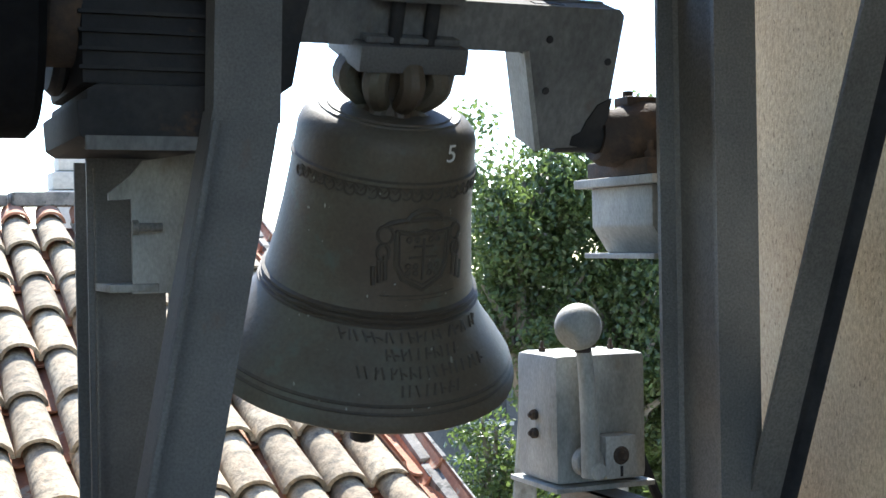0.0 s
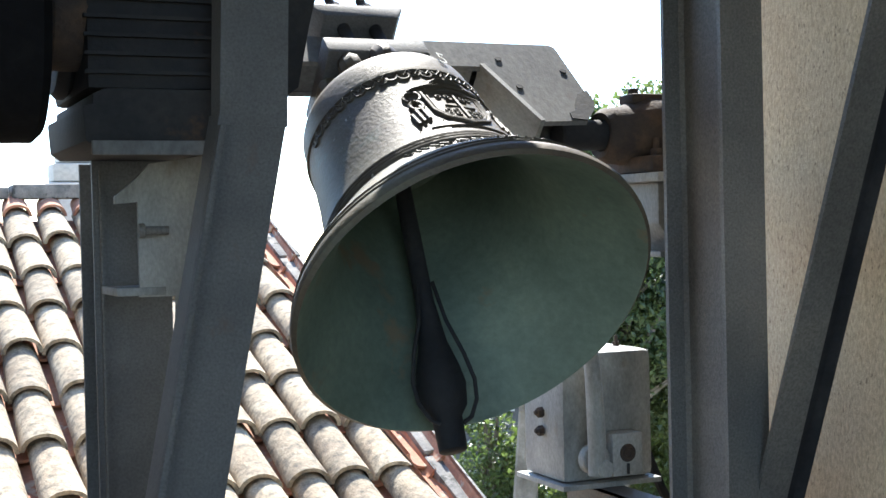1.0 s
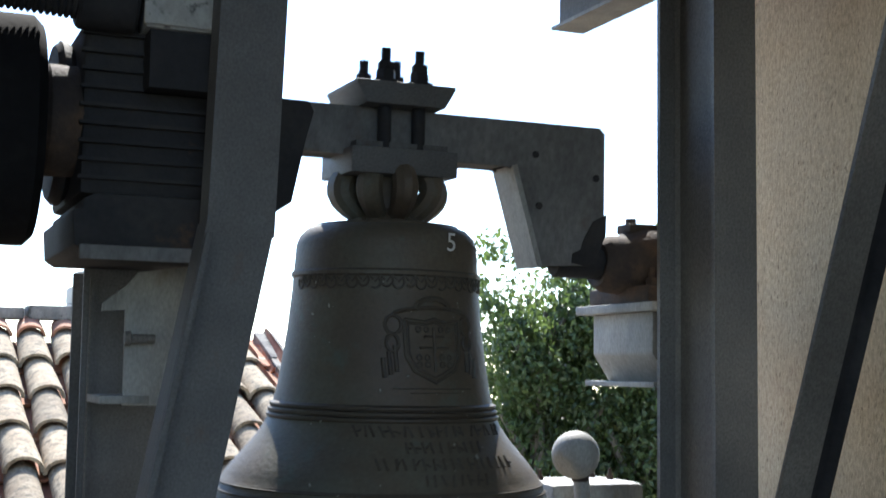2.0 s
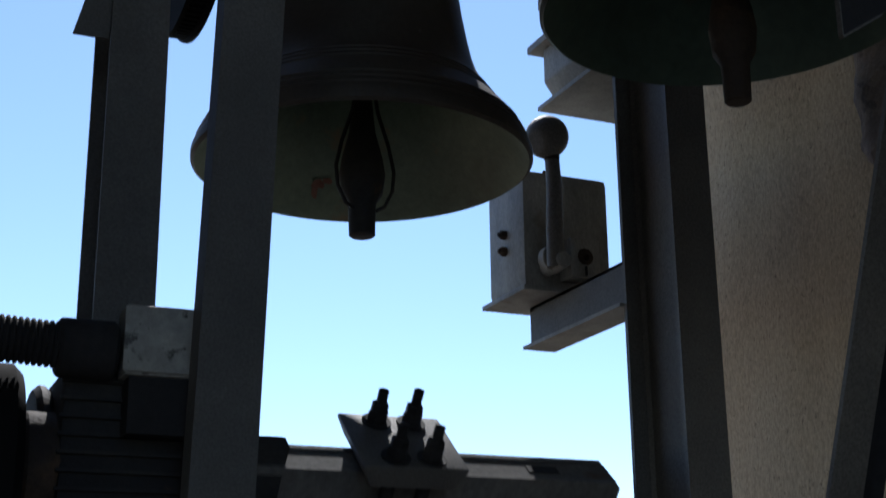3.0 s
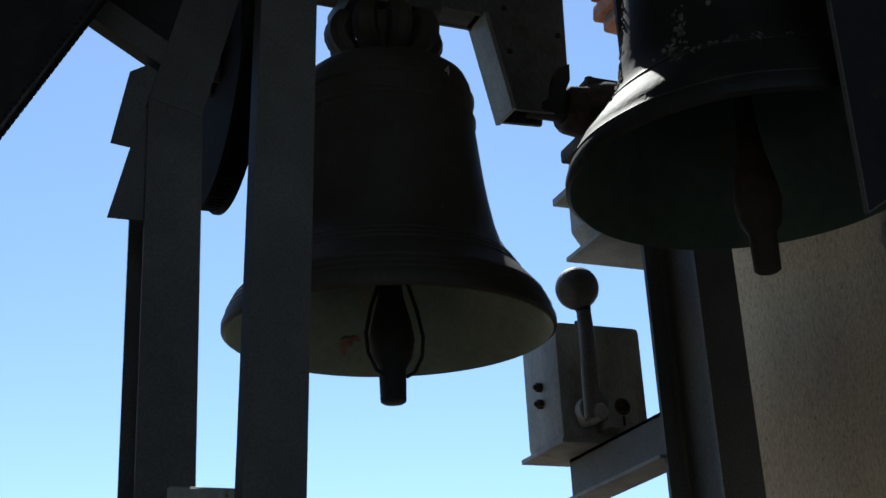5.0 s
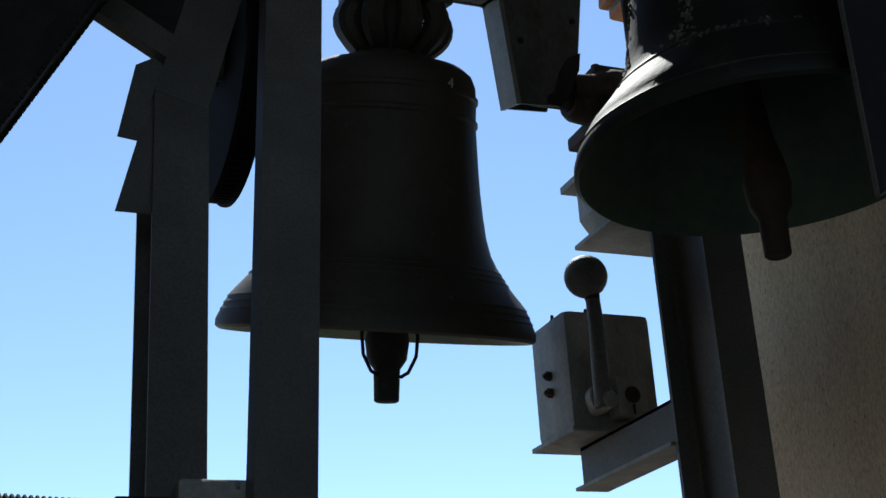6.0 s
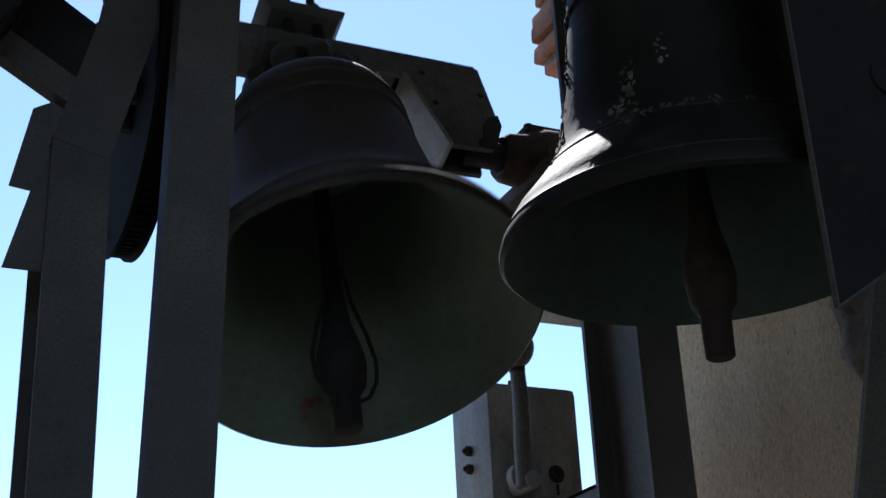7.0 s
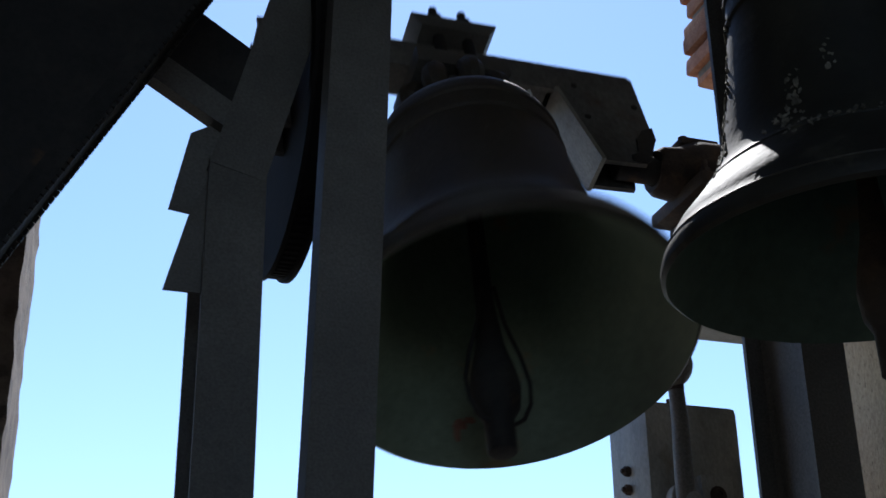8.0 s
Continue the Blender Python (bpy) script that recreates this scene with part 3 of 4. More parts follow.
def headstock_of(parent, right, left, top, thick=0.09, foot=-0.042):
    """A cranked steel headstock: beam above the axis, arms bent down to the gudgeons. Origin on the axis."""
    hi, lo, t = top, top - 0.1, 0.012
    arm = [(right - 0.012, hi), (right, hi - 0.012), (right, 0.075), (right - 0.012, 0.04), (right - 0.03, 0.025), (right - 0.042, foot + 0.006), (right - 0.162, foot), (right - 0.222, lo - 0.004), (right - 0.237, lo),
           (-left + 0.15, lo), (-left + 0.12, -0.08), (-left + 0.03, -0.08), (-left, hi)]
    hs = part("headstock", prism(arm, -thick / 2, -thick / 2 + t, lambda u, v, d: (u, d, v)), HEAD, parent, "cranked grey steel headstock of welded plate", 30)
    part("rear_plate", prism(arm, thick / 2 - t, thick / 2, lambda u, v, d: (u, d, v)), HEAD, hs)
    part("top_flange", box(-left + 0.004, right - 0.006, -thick / 2 + t, thick / 2 - t, hi - 0.016, hi - 0.004), HEAD, hs)
    # two dark elongated marks, thin boxes laid on the beam's top
    for x0 in (-left + 0.12, right - 0.2):
        part("slot", box(x0, x0 + 0.07, -0.012, 0.012, hi - 0.004, hi - 0.002), CAST, hs, "dark elongated mark on the beam's top")
    part("bottom_flange", box(-left + 0.162, right - 0.24, -thick / 2 + t, thick / 2 - t, lo + 0.002, lo + t), HEAD, hs)
    part("end_flange", box(right - 0.016, right - 0.004, -thick / 2 + t, thick / 2 - t, 0.08, hi - 0.018), HEAD, hs)
    for sx, half in ((-1, left), (1, right)):
        a, b = (Vector((half - 0.227, lo + 0.002)), Vector((half - 0.163, foot - 0.004))) if sx > 0 else (Vector((half - 0.151, lo + 0.002)), Vector((half - 0.119, -0.078)))
        n = Vector((-(b - a).y, (b - a).x)).normalized() * t
        # flange coloured paler than the headstock to show it lit
        part("arm_flange", prism([(sx * a.x, a.y), (sx * b.x, b.y), (sx * (b.x + n.x), b.y + n.y), (sx * (a.x + n.x), a.y + n.y)], -thick / 2 - 0.006, thick / 2 + 0.006, lambda u, v, d: (u, d, v)),
             ZINC, hs, "pale arm flange, light on it put in the colour")
        part("gudgeon", lathe(rod(0.034, 0, 0.16 if sx > 0 else 0.12), 24, pose(sx * (half - 0.1), 0, 0) @ to_x() @ (Matrix.Rotation(radians(180), 4, "Y") if sx < 0 else Matrix())), CAST, hs, "round steel gudgeon pin")
        if sx > 0:
            bite = [(half - 0.045, foot + 0.004), (half - 0.08, foot + 0.01), (half - 0.078, foot + 0.03), (half - 0.058, foot + 0.04), (half - 0.05, 0.05), (half - 0.028, 0.088), (half + 0.004, 0.105), (half + 0.003, 0.06), (half - 0.01, 0.03), (half - 0.03, foot + 0.02)]
            part("rust_scab", prism(bite, -thick / 2 - 0.004, -thick / 2 - 0.001, lambda u, v, d: (u, d, v)), CAST, hs, "dark rusty scab at the arm's corner")
        for bx, bz in ((0.16, 0.115), (0.17, 0.235), (0.022, 0.183)) if sx > 0 else ():
            part("bolt_hole", lathe(rod(0.008, 0, 0.003), 10, pose(half - bx, -thick / 2 - 0.0005, min(bz, hi - 0.07)) @ Matrix.Rotation(radians(90), 4, "X")), CAST, hs)
    return hs


def stud_bm(low, rise):
    """A long threaded rod with a washer, a nut and a lock nut on the cap."""
    bm = lathe([(0, low), (0.014, low), (0.014, 0.0), (0, 0.0)], 14)
    add_lathe(bm, [(0, 0), (0.03, 0), (0.03, 0.005), (0, 0.005)], 16)
    add_lathe(bm, [(0, 0.005), (0.021, 0.005), (0.021, 0.024), (0.018, 0.028), (0, 0.028)], 6)
    add_lathe(bm, [(0, 0.028), (0.018, 0.028), (0.018, 0.042), (0.015, 0.045), (0, 0.045)], 6, Matrix.Rotation(radians(20), 4, "Z"))
    thread = []
    for k in range(int(rise / 0.005)):
        thread += [(0.0095, 0.045 + 0.005 * k), (0.011, 0.0475 + 0.005 * k)]
    return add_lathe(bm, [(0, 0.045)] + thread + [(0, thread[-1][1] + 0.002)], 12)


def clamp_of(parent, s, top, crown_top):
    """Plates that clamp the crown to the headstock, drawn together with four long studs."""
    part("clamp_plate", box(-0.115, 0.115, -0.1, 0.1, crown_top - 0.012, crown_top + 0.042, 0.006), STEEL, parent, "thick steel clamp plate under the headstock")
    part("packing_plate", box(-0.1, 0.1, -0.08, 0.08, crown_top + 0.044, crown_top + 0.056, 0.002), HEAD, parent)
    part("top_clamp", prism([(-0.085, top), (0.085, top), (0.108, top + 0.04), (0.108, top + 0.047), (-0.108, top + 0.047), (-0.108, top + 0.04)], -0.1, 0.1, lambda u, v, d: (u, d, v), 0.004), STEEL, parent, "flared steel clamp cap")
    for bx, by, rise in ((-0.036, -0.068, 0.034), (0.038, -0.068, 0.03), (-0.036, 0.068, 0.034), (0.038, 0.068, 0.036)):
        part("stud", stud_bm(crown_top - top - 0.02, rise), CAST, parent, "rusty threaded stud with nuts", m=pose(bx, by, top + 0.047))


def wheel_bm(r, w):
    bm = lathe([(r - 0.035, -w / 2), (r, -w / 2), (r, -w / 2 + 0.008), (r - 0.012, -w / 2 + 0.012), (r - 0.012, w / 2 - 0.012), (r, w / 2 - 0.008), (r, w / 2), (r - 0.035, w / 2)], 72, None, None, True)
    add_lathe(bm, [(0, -0.012), (r - 0.02, -0.012), (r - 0.02, 0.012), (0, 0.012)], 72)
    for k in range(110):
        add_box(bm, r - 0.014, r - 0.007, -0.004, 0.004, -w / 2 + 0.014, w / 2 - 0.014, 0, Matrix.Rotation(radians(360 * k / 110), 4, "Z"))
    return bm


SB, SC = 1.033, 0.68
AXA = 1.712
TOPA, TOPB = 0.06, 0.026
bell_a = thing("swinging_bell", pose(1.027, AXY, AXA), "green bronze bell with relief crest swinging from a cranked headstock", "bell", "swinging bells")
cup_a = bell_body(bell_a, 1.0, TOPA, BRONZE, shape=RINGED, hollow=RINGED_IN)
crown_of(bell_a, 0.9, TOPA, 0.115, BRONZE)
headstock_of(bell_a, 0.488, 0.47, 0.295, foot=-0.014)
clamp_of(bell_a, 1.0, 0.295, 0.165)
clap_a = clapper_of(bell_a, 0.95, TOPA - 0.06, 0.68)

bell_b = thing("swinging_bell", pose(1.015, AXY, 3.249), "dark bronze bell starting to swing from a cranked headstock", "bell", "swinging bells")
cup_b = bell_body(bell_b, SB, TOPB, BRONZE_DARK)
crown_of(bell_b, SB, TOPB, 0.145, BRONZE_DARK)
headstock_of(bell_b, 0.476, 0.47, 0.31)
clamp_of(bell_b, SB, 0.31, 0.175)
clap_b = clapper_of(bell_b, 1.0, TOPB - 0.06, 0.76)
part("drive_wheel", wheel_bm(0.36, 0.06), BLACK, bell_b, "black rope wheel", 40, pose(-0.4, 0, 0) @ to_x())

# rust bleeding inside the dark bell's mouth
bm = bmesh.new()
rnd = random.Random(31)
for a0, h0, wide, tall in ((90, 0.070, 0.024, 0.012), (91, 0.058, 0.012, 0.024), (86, 0.078, 0.014, 0.008)):
    ring = []
    for k in range(11):
        a, w = 2 * math.pi * k / 11, rnd.uniform(0.6, 1.0)
        h = h0 + tall * w * math.sin(a)
        r = (0.33 - (h - 0.035) * 0.667) * SB - 0.004
        b = radians(a0) + wide * w * math.cos(a) / r
        ring.append(bm.verts.new((r * math.cos(b), r * math.sin(b), TOPB + (h - 0.64) * SB)))
    bm.faces.new(ring)
part("rust_stain", bm, STAIN, cup_b, "rust-brown stain inside the mouth")

bell_c = thing("bell", pose(1.024, 1.343, 2.371), "old scabbed bronze bell hanging still", "bell")
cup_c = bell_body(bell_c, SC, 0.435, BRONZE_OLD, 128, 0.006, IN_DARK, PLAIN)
clap_c = clapper_of(bell_c, 0.6, 0.4, 0.53, cables=False)
clap_c.data.materials[0] = RUST
tagged(clap_c, "rusty iron clapper")
part("hanger", box(-0.12, 0.12, -0.06, 0.06, 0.43, 1.9, 0.005), STEEL, bell_c, "steel hanger strap")


# relief on the ringing bell
def cup_radius(z, s, top):
    """The cup's radius at height z: the ringing bell in metres, the others by their scale."""
    shape = RINGED if s == 1.0 else PROFILE
    z = (z - top) / s + shape[-1][1]
    for (r0, z0), (r1, z1) in zip(shape[1:], shape[2:]):
        if z0 <= z <= z1 and z1 > z0:
            return s * (r0 + (r1 - r0) * (z - z0) / (z1 - z0))
    return s * 0.2


def on_cup(u, z, s, top, proud=0.004, face=-90):
    """A place on the cup's skin: u metres round from the face side, at height z."""
    r = cup_radius(z, s, top) + proud
    a = radians(face) + u / r
    return Vector((r * math.cos(a), r * math.sin(a), z))


def relief_line(pts, r, s, top, face=-90):
    return tube([on_cup(u, z, s, top, r * 0.35, face) for u, z in pts], r, 6)


def circle_pts(cu, cz, ru, rz, a0=0, a1=360, n=14):
    return [(cu + ru * math.cos(radians(a0 + (a1 - a0) * k / n)), cz + rz * math.sin(radians(a0 + (a1 - a0) * k / n))) for k in range(n + 1)]


def crest(cup, s, top, face, zc):
    """A shield under a tasselled hat, a leaf garland, and unreadable raised lettering as plain bars."""
    def line(name, pts, r, label=""):
        part(name, relief_line(pts, r, s, top, face), RELIEF, cup, label)

    shield = [(-0.062, 0.05), (-0.02, 0.046), (0.0, 0.052), (0.02, 0.046), (0.062, 0.05), (0.06, -0.02), (0.045, -0.048), (0.02, -0.06), (0, -0.07), (-0.02, -0.06), (-0.045, -0.048), (-0.06, -0.02), (-0.062, 0.05)]
    line("shield_rim", [(u, zc + z) for u, z in shield], 0.0042, "raised shield crest")
    line("shield_rim", [(u * 0.86, zc + z * 0.86) for u, z in shield], 0.002)
    line("cross", [(0, zc + 0.036), (0, zc - 0.05)], 0.0035)
    line("cross", [(-0.022, zc + 0.018), (0.022, zc + 0.018)], 0.003)
    line("cross", [(-0.032, zc - 0.004), (0.032, zc - 0.004)], 0.003)
    for du in (-0.033, -0.016, 0.016, 0.033):
        for dz in (0.032, -0.022, -0.036):
            line("boss", circle_pts(du, zc + dz, 0.005, 0.005, n=7), 0.0024)
    for sx in (-1, 1):
        line("scroll", circle_pts(sx * 0.083, zc + 0.04, 0.016, 0.018, -60, 290), 0.0035)
        line("scroll", circle_pts(sx * 0.086, zc + 0.005, 0.012, 0.016, 90, 430), 0.004)
        for k in range(3):
            line("tassel", [(sx * (0.082 + 0.012 * k), zc - 0.012 * k), (sx * (0.08 + 0.012 * k), zc - 0.05 - 0.006 * k)], 0.0045)
    line("hat", circle_pts(0, zc + 0.056, 0.085, 0.018, 10, 170), 0.005)
    line("hat", circle_pts(0, zc + 0.07, 0.038, 0.022, 0, 180), 0.006)
    rnd = random.Random(8)
    for z, half, size in ((-0.352, 0.17, 0.019), (-0.381, 0.085, 0.019), (-0.41, 0.15, 0.019), (-0.438, 0.07, 0.019)):
        u = -half
        while u < half:
            w = rnd.uniform(0.008, 0.015)
            lean = rnd.choice((0, 0.3, 0.6, -0.4))
            line("lettering_bar", [(u, z - size / 2), (u + w * lean * 0.5, z), (u + w * lean, z + size / 2)], 0.0026)
            if rnd.random() < 0.5:
                line("lettering_bar", [(u, z), (u + w * 0.5, z), (u + w, z + rnd.uniform(-0.4, 0.4) * size)], 0.0024)
            u += w + 0.007
    line("band", [(0.18 * k / 24 - 0.09, zc - 0.082) for k in range(25)], 0.0016)
    line("band", [(0.11 * k / 24 - 0.055, zc - 0.09) for k in range(25)], 0.0012)
    for k in range(26):
        u, z = -0.3 + 0.023 * k, top - 0.128
        line("garland", circle_pts(u, z + 0.004 * (k % 2), 0.011, 0.012, 150 + 40 * (k % 3), 420), 0.0024)
        line("garland", [(u, z), (u + 0.01, z + 0.014), (u + 0.02, z + 0.004)], 0.002)


crest(cup_a, 1.0, TOPA, -82, -0.19)

# dried pale spatter on the bells
def spatter(cup, s, top, face, count, seed, u0, u1, z0, z1, big, name):
    rnd = random.Random(seed)
    bm = bmesh.new()
    for k in range(count):
        u, z, size, tall, n = rnd.uniform(u0, u1), rnd.uniform(z0, z1), big * rnd.uniform(0.3, 1) ** 2, rnd.uniform(0.6, 2.2), 8
        ring = [(u + size * rnd.uniform(0.5, 1) * math.cos(2 * math.pi * i / n), z + size * tall * rnd.uniform(0.5, 1) * math.sin(2 * math.pi * i / n)) for i in range(n)]
        base = [bm.verts.new(on_cup(a, b, s, top, -0.001, face)) for a, b in ring]
        peak = bm.verts.new(on_cup(u, z, s, top, 0.0012 + size * 0.25, face))
        for i in range(n):
            bm.faces.new((base[i], base[(i + 1) % n], peak))
    ob = part(name, bm, FLAKE, cup, "pale dried spatter", 60)
    tagged(ob, "pale dried spatter", kind="stuff")


spatter(cup_a, 1.0, TOPA, -90, 60, 21, -0.26, 0.2, -0.49, -0.05, 0.005, "spatter")


def crust(cup, s, top, face, clusters, seed):
    """Ragged flakes of lifting patina, in clusters: middle, half width and half height, count, size."""
    rnd = random.Random(seed)
    bm = bmesh.new()
    for cu, cz, wu, wz, count, big in clusters:
        for k in range(count):
            u, z = cu + wu * rnd.gauss(0, 0.5), cz + wz * rnd.gauss(0, 0.5)
            size, tall, n = big * rnd.uniform(0.35, 1.0), rnd.uniform(0.8, 2.6), 9
            lean = rnd.uniform(-0.5, 0.5)
            ring = []
            for i in range(n):
                a, w = 2 * math.pi * i / n, rnd.uniform(0.35, 1.0)
                ring.append((u + size * w * math.cos(a) + lean * size * math.sin(a), z + size * tall * w * math.sin(a)))
            low = [bm.verts.new(on_cup(a, b, s, top, -0.002, face)) for a, b in ring]
            lift = size * rnd.uniform(0.2, 0.5)
            high = [bm.verts.new(on_cup(u + (a - u) * 0.8, z + (b - z) * 0.8, s, top, lift * rnd.uniform(0.5, 1.2), face)) for a, b in ring]
            for i in range(n):
                bm.faces.new((low[i], low[(i + 1) % n], high[(i + 1) % n], high[i]))
            bm.faces.new(high)
    ob = part("flaking_patina", bm, CRUST, cup, "pale flaking patina", 20)
    tagged(ob, "pale flaking patina", kind="stuff")


crust(cup_c, SC, 0.435, -128, ((-0.2, 0.16, 0.02, 0.05, 26, 0.007), (-0.205, 0.25, 0.02, 0.06, 26, 0.007), (-0.195, 0.33, 0.02, 0.05, 16, 0.006), (-0.06, 0.165, 0.012, 0.035, 16, 0.006), (-0.02, 0.195, 0.008, 0.03, 8, 0.005),
                               (-0.075, 0.12, 0.03, 0.02, 26, 0.006), (-0.02, 0.108, 0.05, 0.006, 18, 0.005), (0.06, 0.11, 0.04, 0.006, 8, 0.004), (0.1, 0.2, 0.08, 0.12, 10, 0.004), (0.15, 0.1, 0.01, 0.015, 3, 0.006)), 23)

def numeral(text, size, cup, place):
    """A digit chalked on a bell's shoulder, turned to face outwards."""
    txt = bpy.data.curves.new("numeral", "FONT")
    txt.body, txt.size, txt.extrude = text, size, 0.0005
    tmp = bpy.data.objects.new("numeral", txt)
    scene.collection.objects.link(tmp)
    me = bpy.data.meshes.new_from_object(tmp)
    bpy.data.objects.remove(tmp)
    me.materials.append(CHALK)
    ob = new("numeral", me)
    ob.parent = cup
    ob.matrix_basis = Matrix.Translation(place) @ Matrix.Rotation(math.atan2(place.y, place.x) + math.pi / 2, 4, "Z") @ pose(0, 0, 0, 90)
    return tagged(ob, "white chalked numeral " + text)


numeral("5", 0.052, cup_a, on_cup(0.0, -0.002, 1.0, TOPA, 0.003, -72))
numeral("4", 0.034, cup_b, on_cup(-0.01, -0.062, SB, TOPB, 0.003, -68))

# ---------------- bearings ----------------
def bearing(m, label, flip=1):
    root = thing("pillow_block", m, label, "bearing", "pillow blocks")
    bm = lathe([(0.036, -0.125), (0.05, -0.128), (0.062, -0.112), (0.066, -0.07), (0.08, -0.052), (0.086, -0.02), (0.086, 0.03), (0.078, 0.05), (0.07, 0.06), (0.036, 0.06)], 40, to_x(), None, True)
    for v in bm.verts:
        v.co += v.co.normalized() * 0.006 * noise.noise(v.co * 22)
    part("housing", bm, RUST, root, "lumpy rusty bearing housing")
    part("foot", box(-0.075, 0.05, -0.13, 0.13, -0.087, -0.05, 0.008), RUST, root, "flaking rusty foot")
    part("cap_rib", box(-0.06, 0.04, -0.03, 0.03, 0.07, 0.092, 0.006), RUST, root)
    part("end_cap", lathe([(0, 0.055), (0.05, 0.055), (0.046, 0.075), (0.02, 0.085), (0, 0.085)], 24, Matrix.Rotation(radians(90 * flip), 4, "Y")), RUST, root)
    for bx, by in ((-0.05, -0.105), (0.02, -0.105), (0.0, 0.105)):
        part("foot_bolt", bolt_bm(0.014, 0.016, 0.02), RUST, root, m=pose(bx, by, -0.051))
    part("grease_cap", lathe(rod(0.012, 0.08, 0.105), 10, pose(-0.04, 0, 0)), RUST, root)
    return root


def pedestal(m, label, riser=0.0):
    root = thing("bearing_pedestal", m, label, "pedestal", "bearing pedestals")
    part("top_plate", box(-0.115, 0.13, -0.17, 0.17, -0.02, 0.0, 0.003), ZINC, root, "flat top plate stained with rust")
    part("body", prism([(-0.09, -0.02), (0.13, -0.02), (0.13, -0.17), (-0.05, -0.17), (-0.09, -0.11)], -0.13, 0.13, lambda u, v, d: (u, d, v), 0.005), ZINC, root, "pale grey tapered steel body")
    part("bottom_plate", box(-0.1, 0.13, -0.15, 0.15, -0.182, -0.17, 0.002), ZINC, root)
    if riser:
        part("riser_block", box(-0.06, 0.12, -0.12, 0.12, 0.0, riser, 0.006), RUST, root, "rusty packing block under the bearing")
    return root


for xx, zz, riser in ((1.65, AXA, 0.0), (1.618, 3.249, 0.085)):
    bearing(pose(xx, AXY, zz), "rusty pillow block bearing on a grey pedestal")
    pedestal(pose(xx + 0.027, AXY, zz - 0.088 - riser), "pale grey steel bearing pedestal streaked with rust", riser)

# ---------------- bell drive ----------------
motor = thing("drive_motor", pose(0.46, 2.5, 1.66), "dark finned geared motor on a steel shelf", "motor")
part("shelf", prism([(-0.108, 0.012), (-0.112, 0.07), (-0.095, 0.074), (-0.095, 0.09), (-0.075, 0.1), (0.13, 0.1), (0.13, 0.0), (-0.09, 0.0)], -0.12, 0.3, lambda u, v, d: (u, d, v), 0.004), CAST, motor, "thick iron mounting shelf")
part("shelf_lip", box(-0.1, 0.13, -0.135, -0.122, -0.012, 0.012, 0.002), HEAD, motor, "pale bevelled lip")
part("gear_case", box(-0.1, 0.13, -0.1, 0.28, 0.1, 0.4, 0.012), CAST, motor, "dark cast gear case")
for k in range(9):
    part("cooling_fin", box(-0.105, 0.125, -0.112, -0.1, 0.125 + k * 0.031, 0.131 + k * 0.031), CAST, motor)
part("end_bell", lathe(rod(0.15, 0, 0.03, bevel=0.01), 32, pose(-0.13, 0.1, 0.25) @ to_x()), CAST, motor)
part("shaft", lathe(rod(0.04, 0, 0.3), 20, pose(-0.4, 0.1, 0.25) @ to_x()), RUST, motor)
part("shaft_collar", lathe(rod(0.098, 0, 0.09, bevel=0.012), 28, pose(-0.16, 0.0, 0.237) @ to_x()), RUST, motor, "thick rusty shaft collar")
part("coupling", lathe([(0.03, 0), (0.09, 0), (0.1, 0.02), (0.075, 0.05), (0.075, 0.1), (0.03, 0.1)], 24, pose(0.13, 0.2, 0.26) @ to_x(), None, True), CAST, motor, "round shaft coupling")
jb = part("junction_box", box(-0.01, 0.135, -0.165, -0.088, 0.38, 0.505, 0.006), ALU, motor, "pale aluminium junction box, blotched")
part("lid", box(-0.014, 0.139, -0.172, -0.165, 0.385, 0.5, 0.003), ALU, jb)
part("box_foot", box(0.0, 0.13, -0.16, -0.1, 0.28, 0.379), CAST, motor)
part("gland", lathe(rod(0.052, 0, 0.1, bevel=0.006), 20, pose(-0.12, -0.125, 0.427) @ to_x()), RUBBER, motor, "black cable gland")
hose = bmesh.new()
prof = []
for k in range(60):
    z = -0.75 + k * 0.0104
    prof += [(0.036, z), (0.041, z + 0.003), (0.041, z + 0.006), (0.036, z + 0.009)]
add_lathe(hose, [(0, -0.75)] + prof + [(0, -0.125)], 16, to_x() @ Matrix.Identity(4))
part("corrugated_hose", hose, RUBBER, motor, "black corrugated cable conduit", 40, pose(0.01, -0.125, 0.424, 0, 3, 0))

drum = thing("drive_drum", pose(-0.01, 2.5, 1.875), "large dark iron drive drum beside the motor", "drum")
part("shell", lathe([(0, 0), (0.18, 0), (0.19, 0.01), (0.2, 0.1), (0.2, 0.34), (0.185, 0.355), (0.06, 0.36), (0.05, 0.37), (0, 0.37)], 48, pose(-0.05, 0, 0) @ to_x()), BLACK, drum, "cylindrical iron shell")
for k in range(6):
    a = radians(60 * k)
    part("bolt", bolt_bm(0.012, 0.012, 0.006), RUST, drum, m=pose(0.27, 0.14 * math.cos(a), 0.14 * math.sin(a)) @ to_x())
part("axle", lathe(rod(0.03, -0.6, 0.3), 16, to_x()), CAST, drum, "iron axle")

# ---------------- chain guard of the upper drive ----------------
guard = thing("chain_guard", pose(0, 0, 0), "black sloping chain run with its steel cheek plate", "chain drive")
ga, gb = Vector((-0.29, 2.22, 2.03)), Vector((0.469, 2.22, 3.43))
gd = (gb - ga).normalized()
gn = Vector((-gd.z, 0, gd.x))
part("cheek", prism([(-0.0, 0.03), (1.6, 0.03), (1.6, 0.26), (0.0, 0.26)], 0, 0.02, lambda u, v, d: ga + gd * u + gn * v + Vector((0, d, 0))), CAST, guard, "dark steel cheek plate")
